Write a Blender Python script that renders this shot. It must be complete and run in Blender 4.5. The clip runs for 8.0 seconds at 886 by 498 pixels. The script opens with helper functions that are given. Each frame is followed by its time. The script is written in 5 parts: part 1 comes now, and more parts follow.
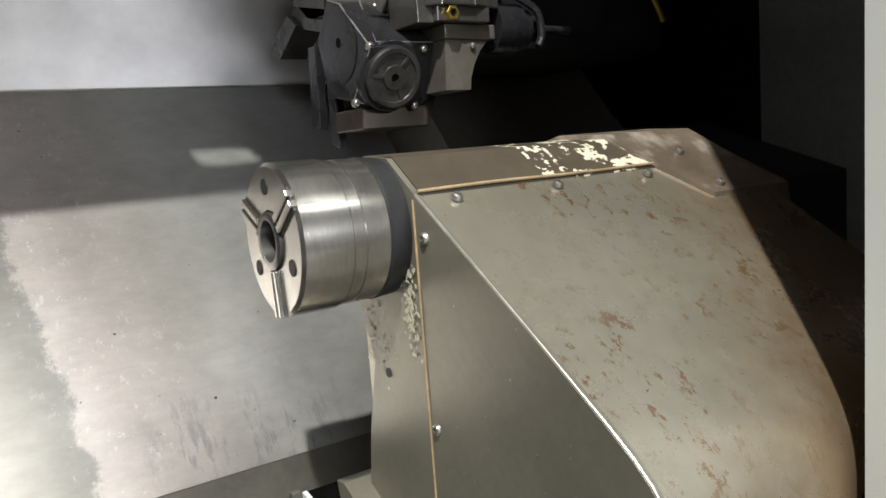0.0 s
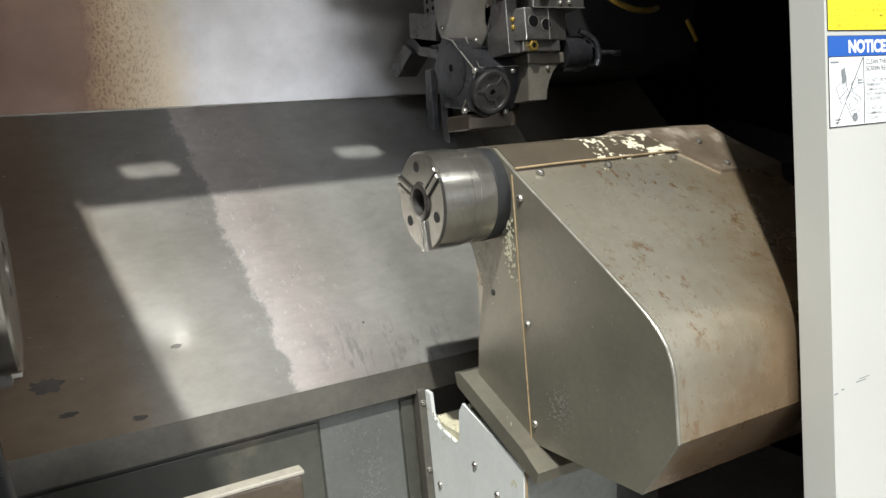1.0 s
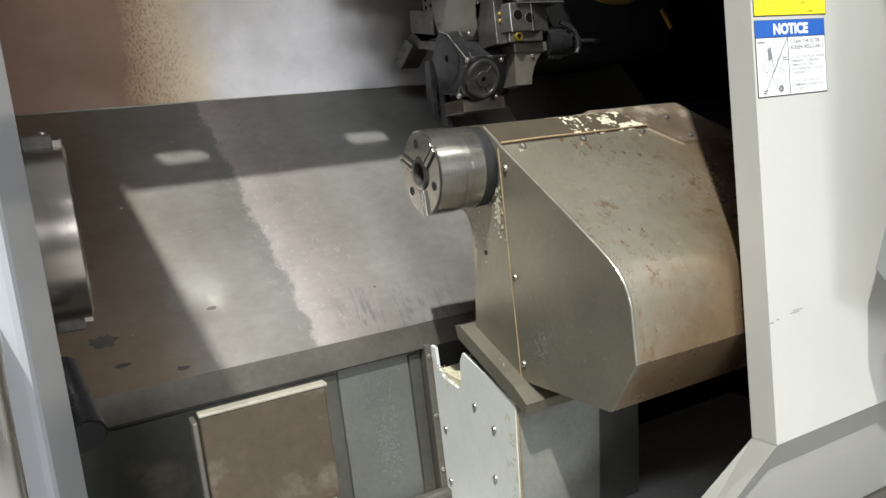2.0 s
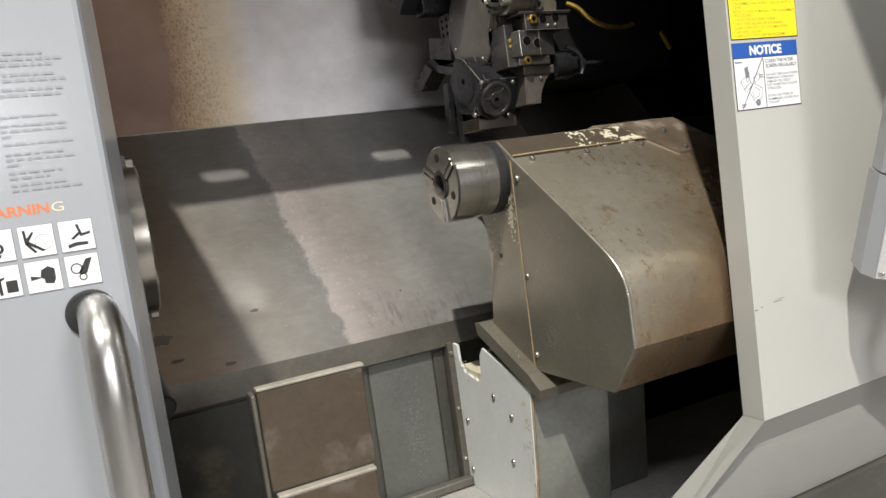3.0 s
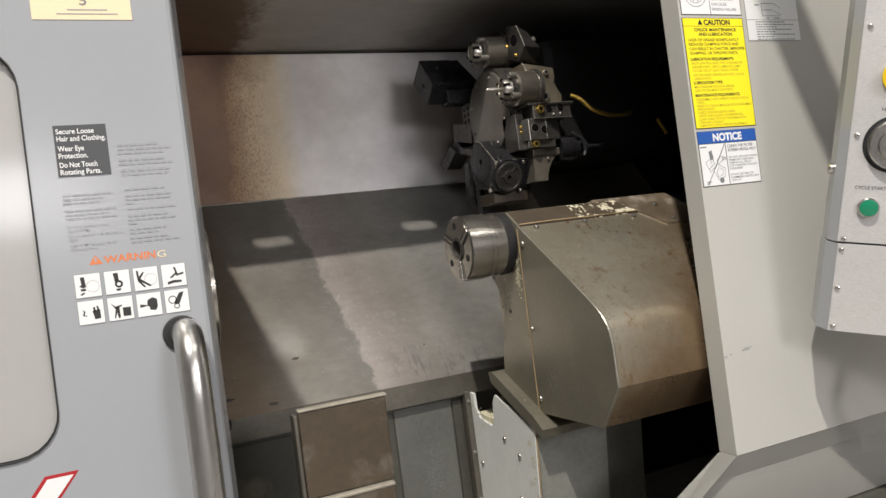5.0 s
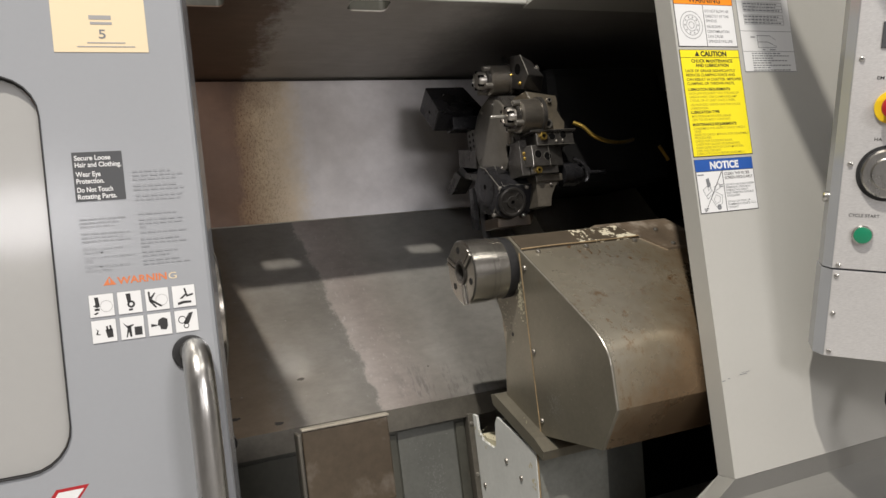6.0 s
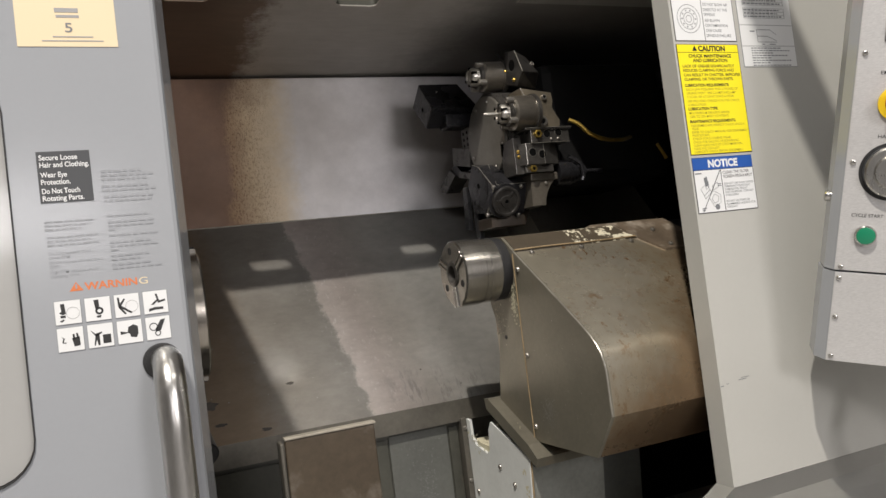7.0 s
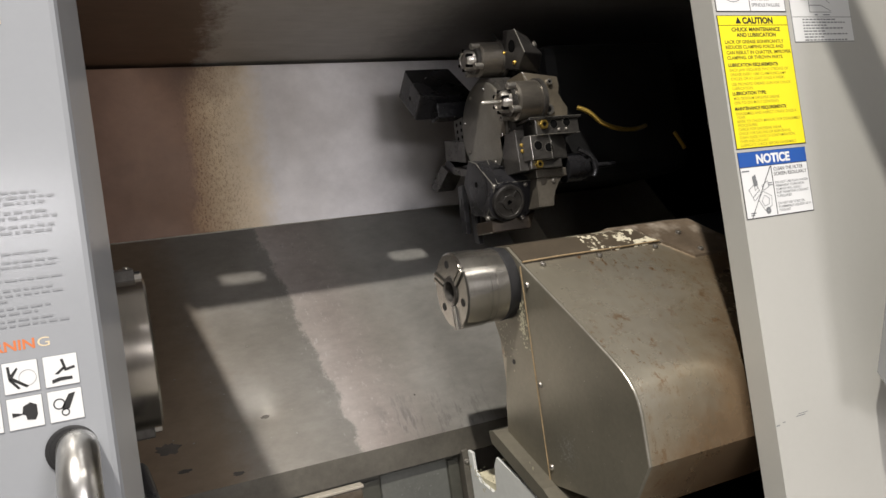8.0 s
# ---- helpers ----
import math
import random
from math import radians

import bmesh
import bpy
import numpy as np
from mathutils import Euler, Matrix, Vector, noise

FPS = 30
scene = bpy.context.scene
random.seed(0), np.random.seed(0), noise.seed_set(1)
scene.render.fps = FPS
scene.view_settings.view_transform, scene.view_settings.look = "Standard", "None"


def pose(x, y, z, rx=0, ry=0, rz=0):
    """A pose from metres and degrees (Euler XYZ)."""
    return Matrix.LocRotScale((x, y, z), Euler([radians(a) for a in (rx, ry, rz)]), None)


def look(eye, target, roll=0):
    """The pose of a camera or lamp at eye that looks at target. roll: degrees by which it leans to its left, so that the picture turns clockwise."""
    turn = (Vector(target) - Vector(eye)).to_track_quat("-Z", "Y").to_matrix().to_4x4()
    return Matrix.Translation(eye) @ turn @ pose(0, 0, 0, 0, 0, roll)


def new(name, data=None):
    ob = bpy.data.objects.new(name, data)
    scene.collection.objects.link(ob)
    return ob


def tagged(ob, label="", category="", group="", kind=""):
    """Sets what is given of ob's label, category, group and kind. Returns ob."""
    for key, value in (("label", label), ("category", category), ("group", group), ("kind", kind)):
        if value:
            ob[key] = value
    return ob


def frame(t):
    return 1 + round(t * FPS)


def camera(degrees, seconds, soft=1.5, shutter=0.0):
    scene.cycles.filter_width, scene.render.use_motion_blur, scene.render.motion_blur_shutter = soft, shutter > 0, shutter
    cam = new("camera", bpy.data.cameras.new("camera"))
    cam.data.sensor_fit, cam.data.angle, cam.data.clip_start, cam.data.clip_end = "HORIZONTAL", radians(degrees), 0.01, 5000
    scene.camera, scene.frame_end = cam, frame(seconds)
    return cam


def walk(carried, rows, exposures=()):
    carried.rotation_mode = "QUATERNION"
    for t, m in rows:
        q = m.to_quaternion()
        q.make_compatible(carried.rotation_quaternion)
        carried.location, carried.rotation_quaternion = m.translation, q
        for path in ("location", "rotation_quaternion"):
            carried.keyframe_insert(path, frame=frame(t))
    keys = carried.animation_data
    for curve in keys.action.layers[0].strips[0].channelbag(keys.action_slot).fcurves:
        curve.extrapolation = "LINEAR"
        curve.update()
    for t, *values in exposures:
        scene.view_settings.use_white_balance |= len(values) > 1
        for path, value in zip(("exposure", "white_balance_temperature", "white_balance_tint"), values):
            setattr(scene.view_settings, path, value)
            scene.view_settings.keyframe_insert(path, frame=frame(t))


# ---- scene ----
EXPOSURES = [(0.0, 0.33, 6000, 5), (0.8, 0.44, 6000, 4), (1.5, 0.44, 6000, 4), (3.0, 0.03, 6300, 8), (4.5, -0.17, 6450, 9), (6.5, -0.46, 6500, 10), (8.0, -0.2, 6450, 10)]
cam = camera(61.9, 8.0)
PATH = [
    (0.0, (0.0882, -0.229, 1.4042), (1.1592, 1.438, 1.1325), -4.53),
    (0.5, (0.0191, -0.332, 1.4024), (0.9993, 1.391, 1.1395), -4.48),
    (1.0, (-0.1341, -0.508, 1.3982), (0.7883, 1.248, 1.1411), -5.3),
    (1.5, (-0.1763, -0.619, 1.3935), (0.7041, 1.158, 1.1378), -6.32),
    (1.7, (-0.1837, -0.635, 1.3808), (0.7093, 1.134, 1.1116), -6.62),
    (3.0, (-0.2554, -0.783, 1.358), (0.5925, 1.017, 1.1523), -7.83),
    (3.5, (-0.3198, -0.826, 1.348), (0.5196, 0.982, 1.1886), -7.84),
    (4.0, (-0.3379, -0.875, 1.3436), (0.4851, 0.945, 1.2377), -7.84),
    (4.5, (-0.3122, -0.94, 1.3338), (0.4897, 0.892, 1.2876), -7.65),
    (6.0, (-0.3163, -1.02, 1.3329), (0.4574, 0.823, 1.4066), -6.96),
    (6.5, (-0.2992, -1.008, 1.3344), (0.4716, 0.836, 1.4112), -6.86),
    (7.0, (-0.2821, -0.991, 1.3378), (0.4885, 0.853, 1.4067), -7.06),
    (7.5, (-0.2527, -0.924, 1.3509), (0.5243, 0.918, 1.4005), -7.46),
    (8.0, (-0.2083, -0.79, 1.3935), (0.5909, 1.043, 1.4204), -8.25),
]
walk(cam, [(t, look(eye, target, roll)) for t, eye, target, roll in PATH], EXPOSURES)

# ---- world and light ----
world = bpy.data.worlds.new("hall_air")
scene.world = world
world.use_nodes = True
world.node_tree.nodes["Background"].inputs[0].default_value = (0.88, 0.85, 0.86, 1)
world.node_tree.nodes["Background"].inputs[1].default_value = 0.15


def lamp(name, kind, at, to, watts, size=0.1, size_y=0.0, colour=(1, 1, 1)):
    data = bpy.data.lights.new(name, kind)
    data.energy, data.color = watts, colour
    if kind == "AREA":
        data.shape, data.size, data.size_y = "RECTANGLE", size, size_y or size
    else:
        data.shadow_soft_size = size
    if kind == "SPOT":
        data.spot_size, data.spot_blend = radians(70), 0.4
    ob = new(name, data)
    ob.matrix_world = look(at, to)
    return ob


lamp("high_bay_lamp", "SPOT", (-1.70, -2.98, 7.0), (0.3, 0.5, 1.2), 2950, 0.08, colour=(1.0, 0.93, 0.84))
# Unseen broad source for the bright hall in front; lights the rear wall.
lamp("hall_front_light", "AREA", (0.85, -3.4, 1.95), (0.3, 1.0, 1.7), 46, 0.9, 0.5, colour=(1.0, 0.95, 0.95))
lamp("unseen_hall_lamp", "AREA", (-1.6, -3.6, 4.9), (-0.6, -1.2, 0.5), 68, 2.4, 0.5, colour=(0.98, 0.96, 1.0))
# Lamp added above the plate, out of view, to give its steel a sheen.
lamp("unseen_hall_lamp", "AREA", (0.95, -0.6, 4.9), (0.75, 0, 0.5), 12, 0.5, 2.4, colour=(1.0, 0.96, 0.92))
lamp("hall_window", "AREA", (-1.0, -5.9, 2.2), (-1.0, 0, 2.2), 24, 1.1, 0.5, colour=(1.0, 0.97, 0.98))
lamp("unseen_hall_lamp", "AREA", (1.8, -3.2, 4.9), (0.9, -0.8, 0.5), 40, 2.4, 0.5, colour=(1.0, 0.94, 0.87))

# ---- materials ----


def ramp(nt, stops):
    r = nt.nodes.new("ShaderNodeValToRGB")
    els = r.color_ramp.elements
    while len(els) < len(stops):
        els.new(0.5)
    for e, (p, c) in zip(els, stops):
        e.position, e.color = p, (*c, 1) if len(c) == 3 else c
    return r


def noise_node(nt, coord, scale, detail=5, rough=0.6, stretch=(1, 1, 1), turn=(0, 0, 0)):
    m = nt.nodes.new("ShaderNodeMapping")
    m.inputs["Scale"].default_value = stretch
    m.inputs["Rotation"].default_value = turn
    nt.links.new(coord, m.inputs["Vector"])
    n = nt.nodes.new("ShaderNodeTexNoise")
    n.inputs["Scale"].default_value, n.inputs["Detail"].default_value, n.inputs["Roughness"].default_value = scale, detail, rough
    nt.links.new(m.outputs[0], n.inputs["Vector"])
    return n


def mix(nt, fac, a, b, mode="MIX"):
    m = nt.nodes.new("ShaderNodeMix")
    m.data_type, m.blend_type = "RGBA", mode
    for sock, v in ((m.inputs["Factor"], fac), (m.inputs["A"], a), (m.inputs["B"], b)):
        if isinstance(v, (int, float)):
            sock.default_value = v
        elif isinstance(v, tuple):
            sock.default_value = (*v, 1)
        else:
            nt.links.new(v, sock)
    return m.outputs["Result"]


def math_node(nt, op, a, b=0.0):
    m = nt.nodes.new("ShaderNodeMath")
    m.operation = op
    for sock, v in zip(m.inputs, (a, b)):
        if isinstance(v, (int, float)):
            sock.default_value = v
        else:
            nt.links.new(v, sock)
    return m.outputs[0]


def material(name, base, rough=0.5, metal=0.0, dark=0.75, scale=6.0, fine=90.0, bump=0.02, stain=None, stain_at=(0.58, 0.72), stain_scale=14.0,
             stretch=(1, 1, 1), specks=None, speck_at=(0.66, 0.70), speck_scale=60.0, speck_stretch=(1, 1, 1), grain=0.86):
    """A worn surface: large and fine tone changes, optional stains and specks, and fine relief."""
    mt = bpy.data.materials.new(name)
    mt.use_nodes = True
    nt = mt.node_tree
    b = nt.nodes["Principled BSDF"]
    co = nt.nodes.new("ShaderNodeTexCoord").outputs["Object"]
    big = noise_node(nt, co, scale, stretch=stretch)
    small = noise_node(nt, co, fine, 3, 0.7, stretch)
    low = tuple(c * dark for c in base)
    r1 = ramp(nt, [(0.35, low), (0.65, base)])
    nt.links.new(big.outputs[0], r1.inputs[0])
    r2 = ramp(nt, [(0.3, (grain, grain, grain)), (0.7, (2 - grain if grain > 0.95 else 1.06,) * 3)])
    nt.links.new(small.outputs[0], r2.inputs[0])
    colour = mix(nt, 1.0, r1.outputs[0], r2.outputs[0], "MULTIPLY")
    metal_out = None
    for tone, at, sc, st in ((stain, stain_at, stain_scale, stretch), (specks, speck_at, speck_scale, speck_stretch)):
        if tone:
            n = noise_node(nt, co, sc, 6, 0.65, st, (0.3, 0.2, 0.5))
            k = ramp(nt, [(at[0], (0, 0, 0)), (at[1], (1, 1, 1))])
            nt.links.new(n.outputs[0], k.inputs[0])
            colour = mix(nt, k.outputs[0], colour, tone)
            if metal > 0:
                metal_out = math_node(nt, "MULTIPLY", math_node(nt, "SUBTRACT", 1.0, k.outputs[0]), metal if metal_out is None else metal_out)
    nt.links.new(colour, b.inputs["Base Color"])
    b.inputs["Metallic"].default_value = metal
    if metal_out is not None:
        nt.links.new(metal_out, b.inputs["Metallic"])
    rr = nt.nodes.new("ShaderNodeMapRange")
    rr.inputs["To Min"].default_value, rr.inputs["To Max"].default_value = rough * 0.8, min(1, rough * 1.25)
    nt.links.new(big.outputs[0], rr.inputs["Value"])
    nt.links.new(rr.outputs[0], b.inputs["Roughness"])
    if bump:
        bp = nt.nodes.new("ShaderNodeBump")
        bp.inputs["Strength"].default_value, bp.inputs["Distance"].default_value = bump * 5, 0.001
        nt.links.new(small.outputs[0], bp.inputs["Height"])
        nt.links.new(bp.outputs[0], b.inputs["Normal"])
    return mt


def plain(name, base, rough=0.5, metal=0.0):
    mt = bpy.data.materials.new(name)
    mt.use_nodes = True
    b = mt.node_tree.nodes["Principled BSDF"]
    b.inputs["Base Color"].default_value = (*base, 1)
    b.inputs["Roughness"].default_value, b.inputs["Metallic"].default_value = rough, metal
    return mt


def banded(name, stops, x0, x1, wobble, rough, metal, specks=None, lean=0.0, speck_band=(0.0, 0.1), streak=(1, 1, 1), drips=None, speck_cut=(0.58, 0.64), blotch=None, speck_scale=90, grain=0.88, blotch_depth=0.8, cluster=0.0, dull=None):
    """Sheet metal whose stains and tones run in bands along x between x0 and x1; lean shifts the bands with height."""
    mt = bpy.data.materials.new(name)
    mt.use_nodes = True
    nt = mt.node_tree
    b = nt.nodes["Principled BSDF"]
    co = nt.nodes.new("ShaderNodeTexCoord").outputs["Object"]
    sep = nt.nodes.new("ShaderNodeSeparateXYZ")
    nt.links.new(co, sep.inputs[0])
    n1 = noise_node(nt, co, 9, 8, 0.68)
    n2 = noise_node(nt, co, 55, 5, 0.7, streak)
    n3 = noise_node(nt, co, 3.2, 4, 0.5)
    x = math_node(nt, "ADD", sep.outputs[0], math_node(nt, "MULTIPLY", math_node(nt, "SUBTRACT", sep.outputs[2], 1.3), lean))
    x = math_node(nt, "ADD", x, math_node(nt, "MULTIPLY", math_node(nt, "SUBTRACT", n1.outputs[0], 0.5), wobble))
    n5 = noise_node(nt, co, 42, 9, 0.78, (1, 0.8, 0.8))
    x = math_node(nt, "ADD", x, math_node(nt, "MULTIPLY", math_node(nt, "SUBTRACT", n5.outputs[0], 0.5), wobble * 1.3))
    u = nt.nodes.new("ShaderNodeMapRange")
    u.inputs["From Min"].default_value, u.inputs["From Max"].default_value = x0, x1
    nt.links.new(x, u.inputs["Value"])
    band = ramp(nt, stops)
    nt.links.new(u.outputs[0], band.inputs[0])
    tone = ramp(nt, [(0.3, (0.72, 0.70, 0.67)), (0.7, (1.12, 1.12, 1.12))])
    nt.links.new(n3.outputs[0], tone.inputs[0])
    grain = ramp(nt, [(0.25, (grain, grain, grain)), (0.75, (1.08, 1.08, 1.08))])
    nt.links.new(n2.outputs[0], grain.inputs[0])
    colour = mix(nt, 1.0, mix(nt, 1.0, band.outputs[0], tone.outputs[0], "MULTIPLY"), grain.outputs[0], "MULTIPLY")
    if specks:
        n4 = noise_node(nt, co, speck_scale, 6, 0.8, (1, 0.7, 0.5))
        k = ramp(nt, [(speck_cut[0], (0, 0, 0)), (speck_cut[1], (0.85, 0.85, 0.85))])
        nt.links.new(n4.outputs[0], k.inputs[0])
        specked = k.outputs[0]
        if cluster:
            nc = noise_node(nt, co, cluster, 3, 0.6)
            kc = ramp(nt, [(0.42, (0.22, 0.22, 0.22)), (0.54, (1, 1, 1))])
            nt.links.new(nc.outputs[0], kc.inputs[0])
            specked = mix(nt, 1.0, k.outputs[0], kc.outputs[0], "MULTIPLY")
        lo, hi = speck_band
        w = ramp(nt, [(max(0, lo - 0.05), (0, 0, 0)), (lo, (1, 1, 1)), (hi, (0.6, 0.6, 0.6)), (min(1, hi + 0.06), (0, 0, 0))])
        nt.links.new(u.outputs[0], w.inputs[0])
        colour = mix(nt, mix(nt, 1.0, specked, w.outputs[0], "MULTIPLY"), colour, specks)
    if blotch:
        spot, reach, tint = blotch
        vm = nt.nodes.new("ShaderNodeVectorMath")
        vm.operation = "DISTANCE"
        nt.links.new(co, vm.inputs[0])
        vm.inputs[1].default_value = spot
        fall = nt.nodes.new("ShaderNodeMapRange")
        fall.inputs["From Min"].default_value, fall.inputs["From Max"].default_value = reach, reach * 0.15
        nt.links.new(math_node(nt, "ADD", vm.outputs["Value"], math_node(nt, "MULTIPLY", math_node(nt, "SUBTRACT", n1.outputs[0], 0.5), reach * 1.2)), fall.inputs["Value"])
        colour = mix(nt, math_node(nt, "MULTIPLY", fall.outputs[0], blotch_depth), colour, tint)
    if drips:
        n6 = noise_node(nt, co, 60, 7, 0.75, (1, 0.22, 0.22))
        kd = ramp(nt, [(0.52, (0, 0, 0)), (0.60, (1, 1, 1))])
        nt.links.new(n6.outputs[0], kd.inputs[0])
        zr = nt.nodes.new("ShaderNodeMapRange")
        zr.inputs["From Min"].default_value, zr.inputs["From Max"].default_value = 1.16, 1.06
        nt.links.new(math_node(nt, "ADD", sep.outputs[2], math_node(nt, "MULTIPLY", math_node(nt, "SUBTRACT", n1.outputs[0], 0.5), 0.2)), zr.inputs["Value"])
        wx = ramp(nt, [(0.44, (0, 0, 0)), (0.50, (1, 1, 1)), (0.66, (1, 1, 1)), (0.74, (0, 0, 0))])
        nt.links.new(u.outputs[0], wx.inputs[0])
        colour = mix(nt, math_node(nt, "MULTIPLY", mix(nt, 1.0, kd.outputs[0], wx.outputs[0], "MULTIPLY"), math_node(nt, "MULTIPLY", zr.outputs[0], 0.75)), colour, drips)
    nt.links.new(colour, b.inputs["Base Color"])
    b.inputs["Metallic"].default_value = metal
    rr = nt.nodes.new("ShaderNodeMapRange")
    rr.inputs["To Min"].default_value, rr.inputs["To Max"].default_value = rough * 0.75, rough * 1.3
    nt.links.new(n1.outputs[0], rr.inputs["Value"])
    roughness = rr.outputs[0]
    if dull:
        clean = nt.nodes.new("ShaderNodeMapRange")
        clean.inputs["From Min"].default_value, clean.inputs["From Max"].default_value = dull
        nt.links.new(u.outputs[0], clean.inputs["Value"])
        nt.links.new(math_node(nt, "ADD", math_node(nt, "MULTIPLY", clean.outputs[0], metal * 0.7), metal * 0.3), b.inputs["Metallic"])
        nt.links.new(math_node(nt, "ADD", math_node(nt, "MULTIPLY", clean.outputs[0], 0.1), 0.4), b.inputs["Specular IOR Level"])
        roughness = math_node(nt, "ADD", roughness, math_node(nt, "MULTIPLY", math_node(nt, "SUBTRACT", 1.0, clean.outputs[0]), 0.06))
    nt.links.new(roughness, b.inputs["Roughness"])
    bp = nt.nodes.new("ShaderNodeBump")
    bp.inputs["Strength"].default_value, bp.inputs["Distance"].default_value = 0.12, 0.001
    nt.links.new(n2.outputs[0], bp.inputs["Height"])
    nt.links.new(bp.outputs[0], b.inputs["Normal"])
    return mt


GREY_PAINT = material("grey_door_paint", (0.318, 0.332, 0.352), 0.17, 0, 0.97, 2.2, 150, 0.002, grain=0.99)
WHITE_PAINT = material("warm_white_paint", (0.440, 0.438, 0.408), 0.34, 0, 0.96, 2.2, 120, 0.002, grain=0.99)
PALE_PAINT = material("pale_grey_paint", (0.66, 0.68, 0.66), 0.45, 0, 0.9, 8, 90, 0.004, stain=(0.40, 0.36, 0.29), stain_at=(0.66, 0.80), grain=0.96)
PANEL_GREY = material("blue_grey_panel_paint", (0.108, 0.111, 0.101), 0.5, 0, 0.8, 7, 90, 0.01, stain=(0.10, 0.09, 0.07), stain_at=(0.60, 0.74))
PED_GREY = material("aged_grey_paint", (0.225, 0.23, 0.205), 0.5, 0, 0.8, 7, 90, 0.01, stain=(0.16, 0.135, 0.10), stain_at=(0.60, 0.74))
APRON = material("grimy_grey_apron", (0.070, 0.070, 0.057), 0.5, 0.15, 0.7, 5, 70, 0.02, stain=(0.13, 0.11, 0.08), stain_at=(0.54, 0.72), stain_scale=7)
LIP = material("oily_steel_lip", (0.175, 0.163, 0.138), 0.42, 0.5, 0.7, 6, 80, 0.02)
# The pale blotch near x 0 paints a shiny reflection into the stained plate.
PLATE = banded("stained_steel_plate", [(0.0, (0.341, 0.248, 0.171)), (0.17, (0.400, 0.325, 0.250)), (0.245, (0.440, 0.420, 0.388)), (0.408, (0.375, 0.366, 0.345)), (0.416, (0.65, 0.605, 0.582)),
                                        (0.47, (0.545, 0.498, 0.472)), (0.56, (0.490, 0.468, 0.435)), (0.62, (0.530, 0.522, 0.495)), (0.68, (0.480, 0.476, 0.452)), (1.0, (0.530, 0.525, 0.495))], -0.3, 0.75, 0.055, 0.34, 0.50,
               specks=(0.70, 0.67, 0.65), lean=0.17, speck_band=(0.425, 0.52), streak=(0.55, 1, 1), drips=(0.30, 0.28, 0.265), blotch=((0.0, 0.715, 1.175), 0.060, (0.56, 0.55, 0.52)), blotch_depth=0.5, grain=0.86)
REAR = banded("rust_stained_rear_sheet", [(0.0, (0.17, 0.092, 0.058)), (0.14, (0.25, 0.150, 0.100)), (0.25, (0.22, 0.125, 0.075)), (0.275, (0.34, 0.215, 0.115)), (0.34, (0.52, 0.40, 0.255)),
                                          (0.41, (0.60, 0.50, 0.36)), (0.45, (0.62, 0.56, 0.48)), (0.49, (0.66, 0.64, 0.635)), (1.0, (0.72, 0.71, 0.73))], -0.25, 0.6, 0.06, 0.46, 0.20,
              specks=(0.13, 0.065, 0.028), speck_band=(0.275, 0.36), streak=(0.5, 1, 0.6), speck_cut=(0.53, 0.56), speck_scale=230, blotch=((-0.01, 1.012, 1.94), 0.13, (0.10, 0.05, 0.026)), grain=0.92, blotch_depth=0.95, dull=(0.28, 0.52))
# Brown stain at left; the darker right end paints in the light's falloff.
ROOF = banded("brown_roof_sheet_shaded_right", [(0.0, (0.15, 0.095, 0.065)), (0.34, (0.19, 0.125, 0.088)), (0.40, (0.54, 0.51, 0.48)), (0.8, (0.50, 0.48, 0.46)), (1.0, (0.24, 0.23, 0.22))], -0.3, 0.6, 0.12, 0.5, 0.0, streak=(0.2, 1, 1))
# Rust flecks over a base that turns browner and darker rearward and downward.
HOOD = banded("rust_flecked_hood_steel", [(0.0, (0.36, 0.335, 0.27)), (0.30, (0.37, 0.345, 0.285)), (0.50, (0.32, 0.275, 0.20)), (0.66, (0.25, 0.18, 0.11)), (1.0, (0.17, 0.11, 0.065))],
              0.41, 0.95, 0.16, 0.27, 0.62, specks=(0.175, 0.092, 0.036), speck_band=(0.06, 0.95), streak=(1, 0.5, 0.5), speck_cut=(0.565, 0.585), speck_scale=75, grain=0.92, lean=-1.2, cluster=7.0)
HOOD_SIDE = material("oily_hood_side_steel", (0.235, 0.218, 0.172), 0.36, 0.5, 0.8, 5, 120, 0.010, stain=(0.19, 0.15, 0.10), stain_at=(0.60, 0.78), stain_scale=9, grain=0.94)
FLAKED = material("flaked_cream_over_brown", (0.066, 0.051, 0.033), 0.5, 0, 0.7, 8, 90, 0.03, specks=(0.58, 0.54, 0.41), speck_at=(0.54, 0.55), speck_scale=48)
HOOD_TOP = material("chipped_brown_hood_top", (0.066, 0.051, 0.033), 0.55, 0.0, 0.7, 8, 90, 0.02)
MOTOR = material("matt_navy_black_paint", (0.022, 0.022, 0.030), 0.5, 0, 0.8, 9, 90, 0.01)
COVER = material("rusty_brown_cover", (0.20, 0.155, 0.11), 0.45, 0.4, 0.6, 9, 80, 0.02, stain=(0.33, 0.29, 0.24), stain_at=(0.55, 0.70), stain_scale=11)
SEALANT = material("tan_sealant", (0.36, 0.265, 0.145), 0.7, 0, 0.6, 40, 200, 0.05)
BRIGHT = material("worn_bright_edge", (0.50, 0.48, 0.43), 0.32, 0.8, 0.8, 40, 200, 0.02)
CREAM = material("cream_primer", (0.62, 0.58, 0.42), 0.7, 0, 0.85, 30, 150, 0.03, stain=(0.10, 0.08, 0.05), stain_at=(0.62, 0.68), stain_scale=40)
CHROME = material("turned_chuck_steel", (0.52, 0.50, 0.455), 0.22, 0.95, 0.85, 12, 160, 0.01, stretch=(3, 0.6, 0.6))
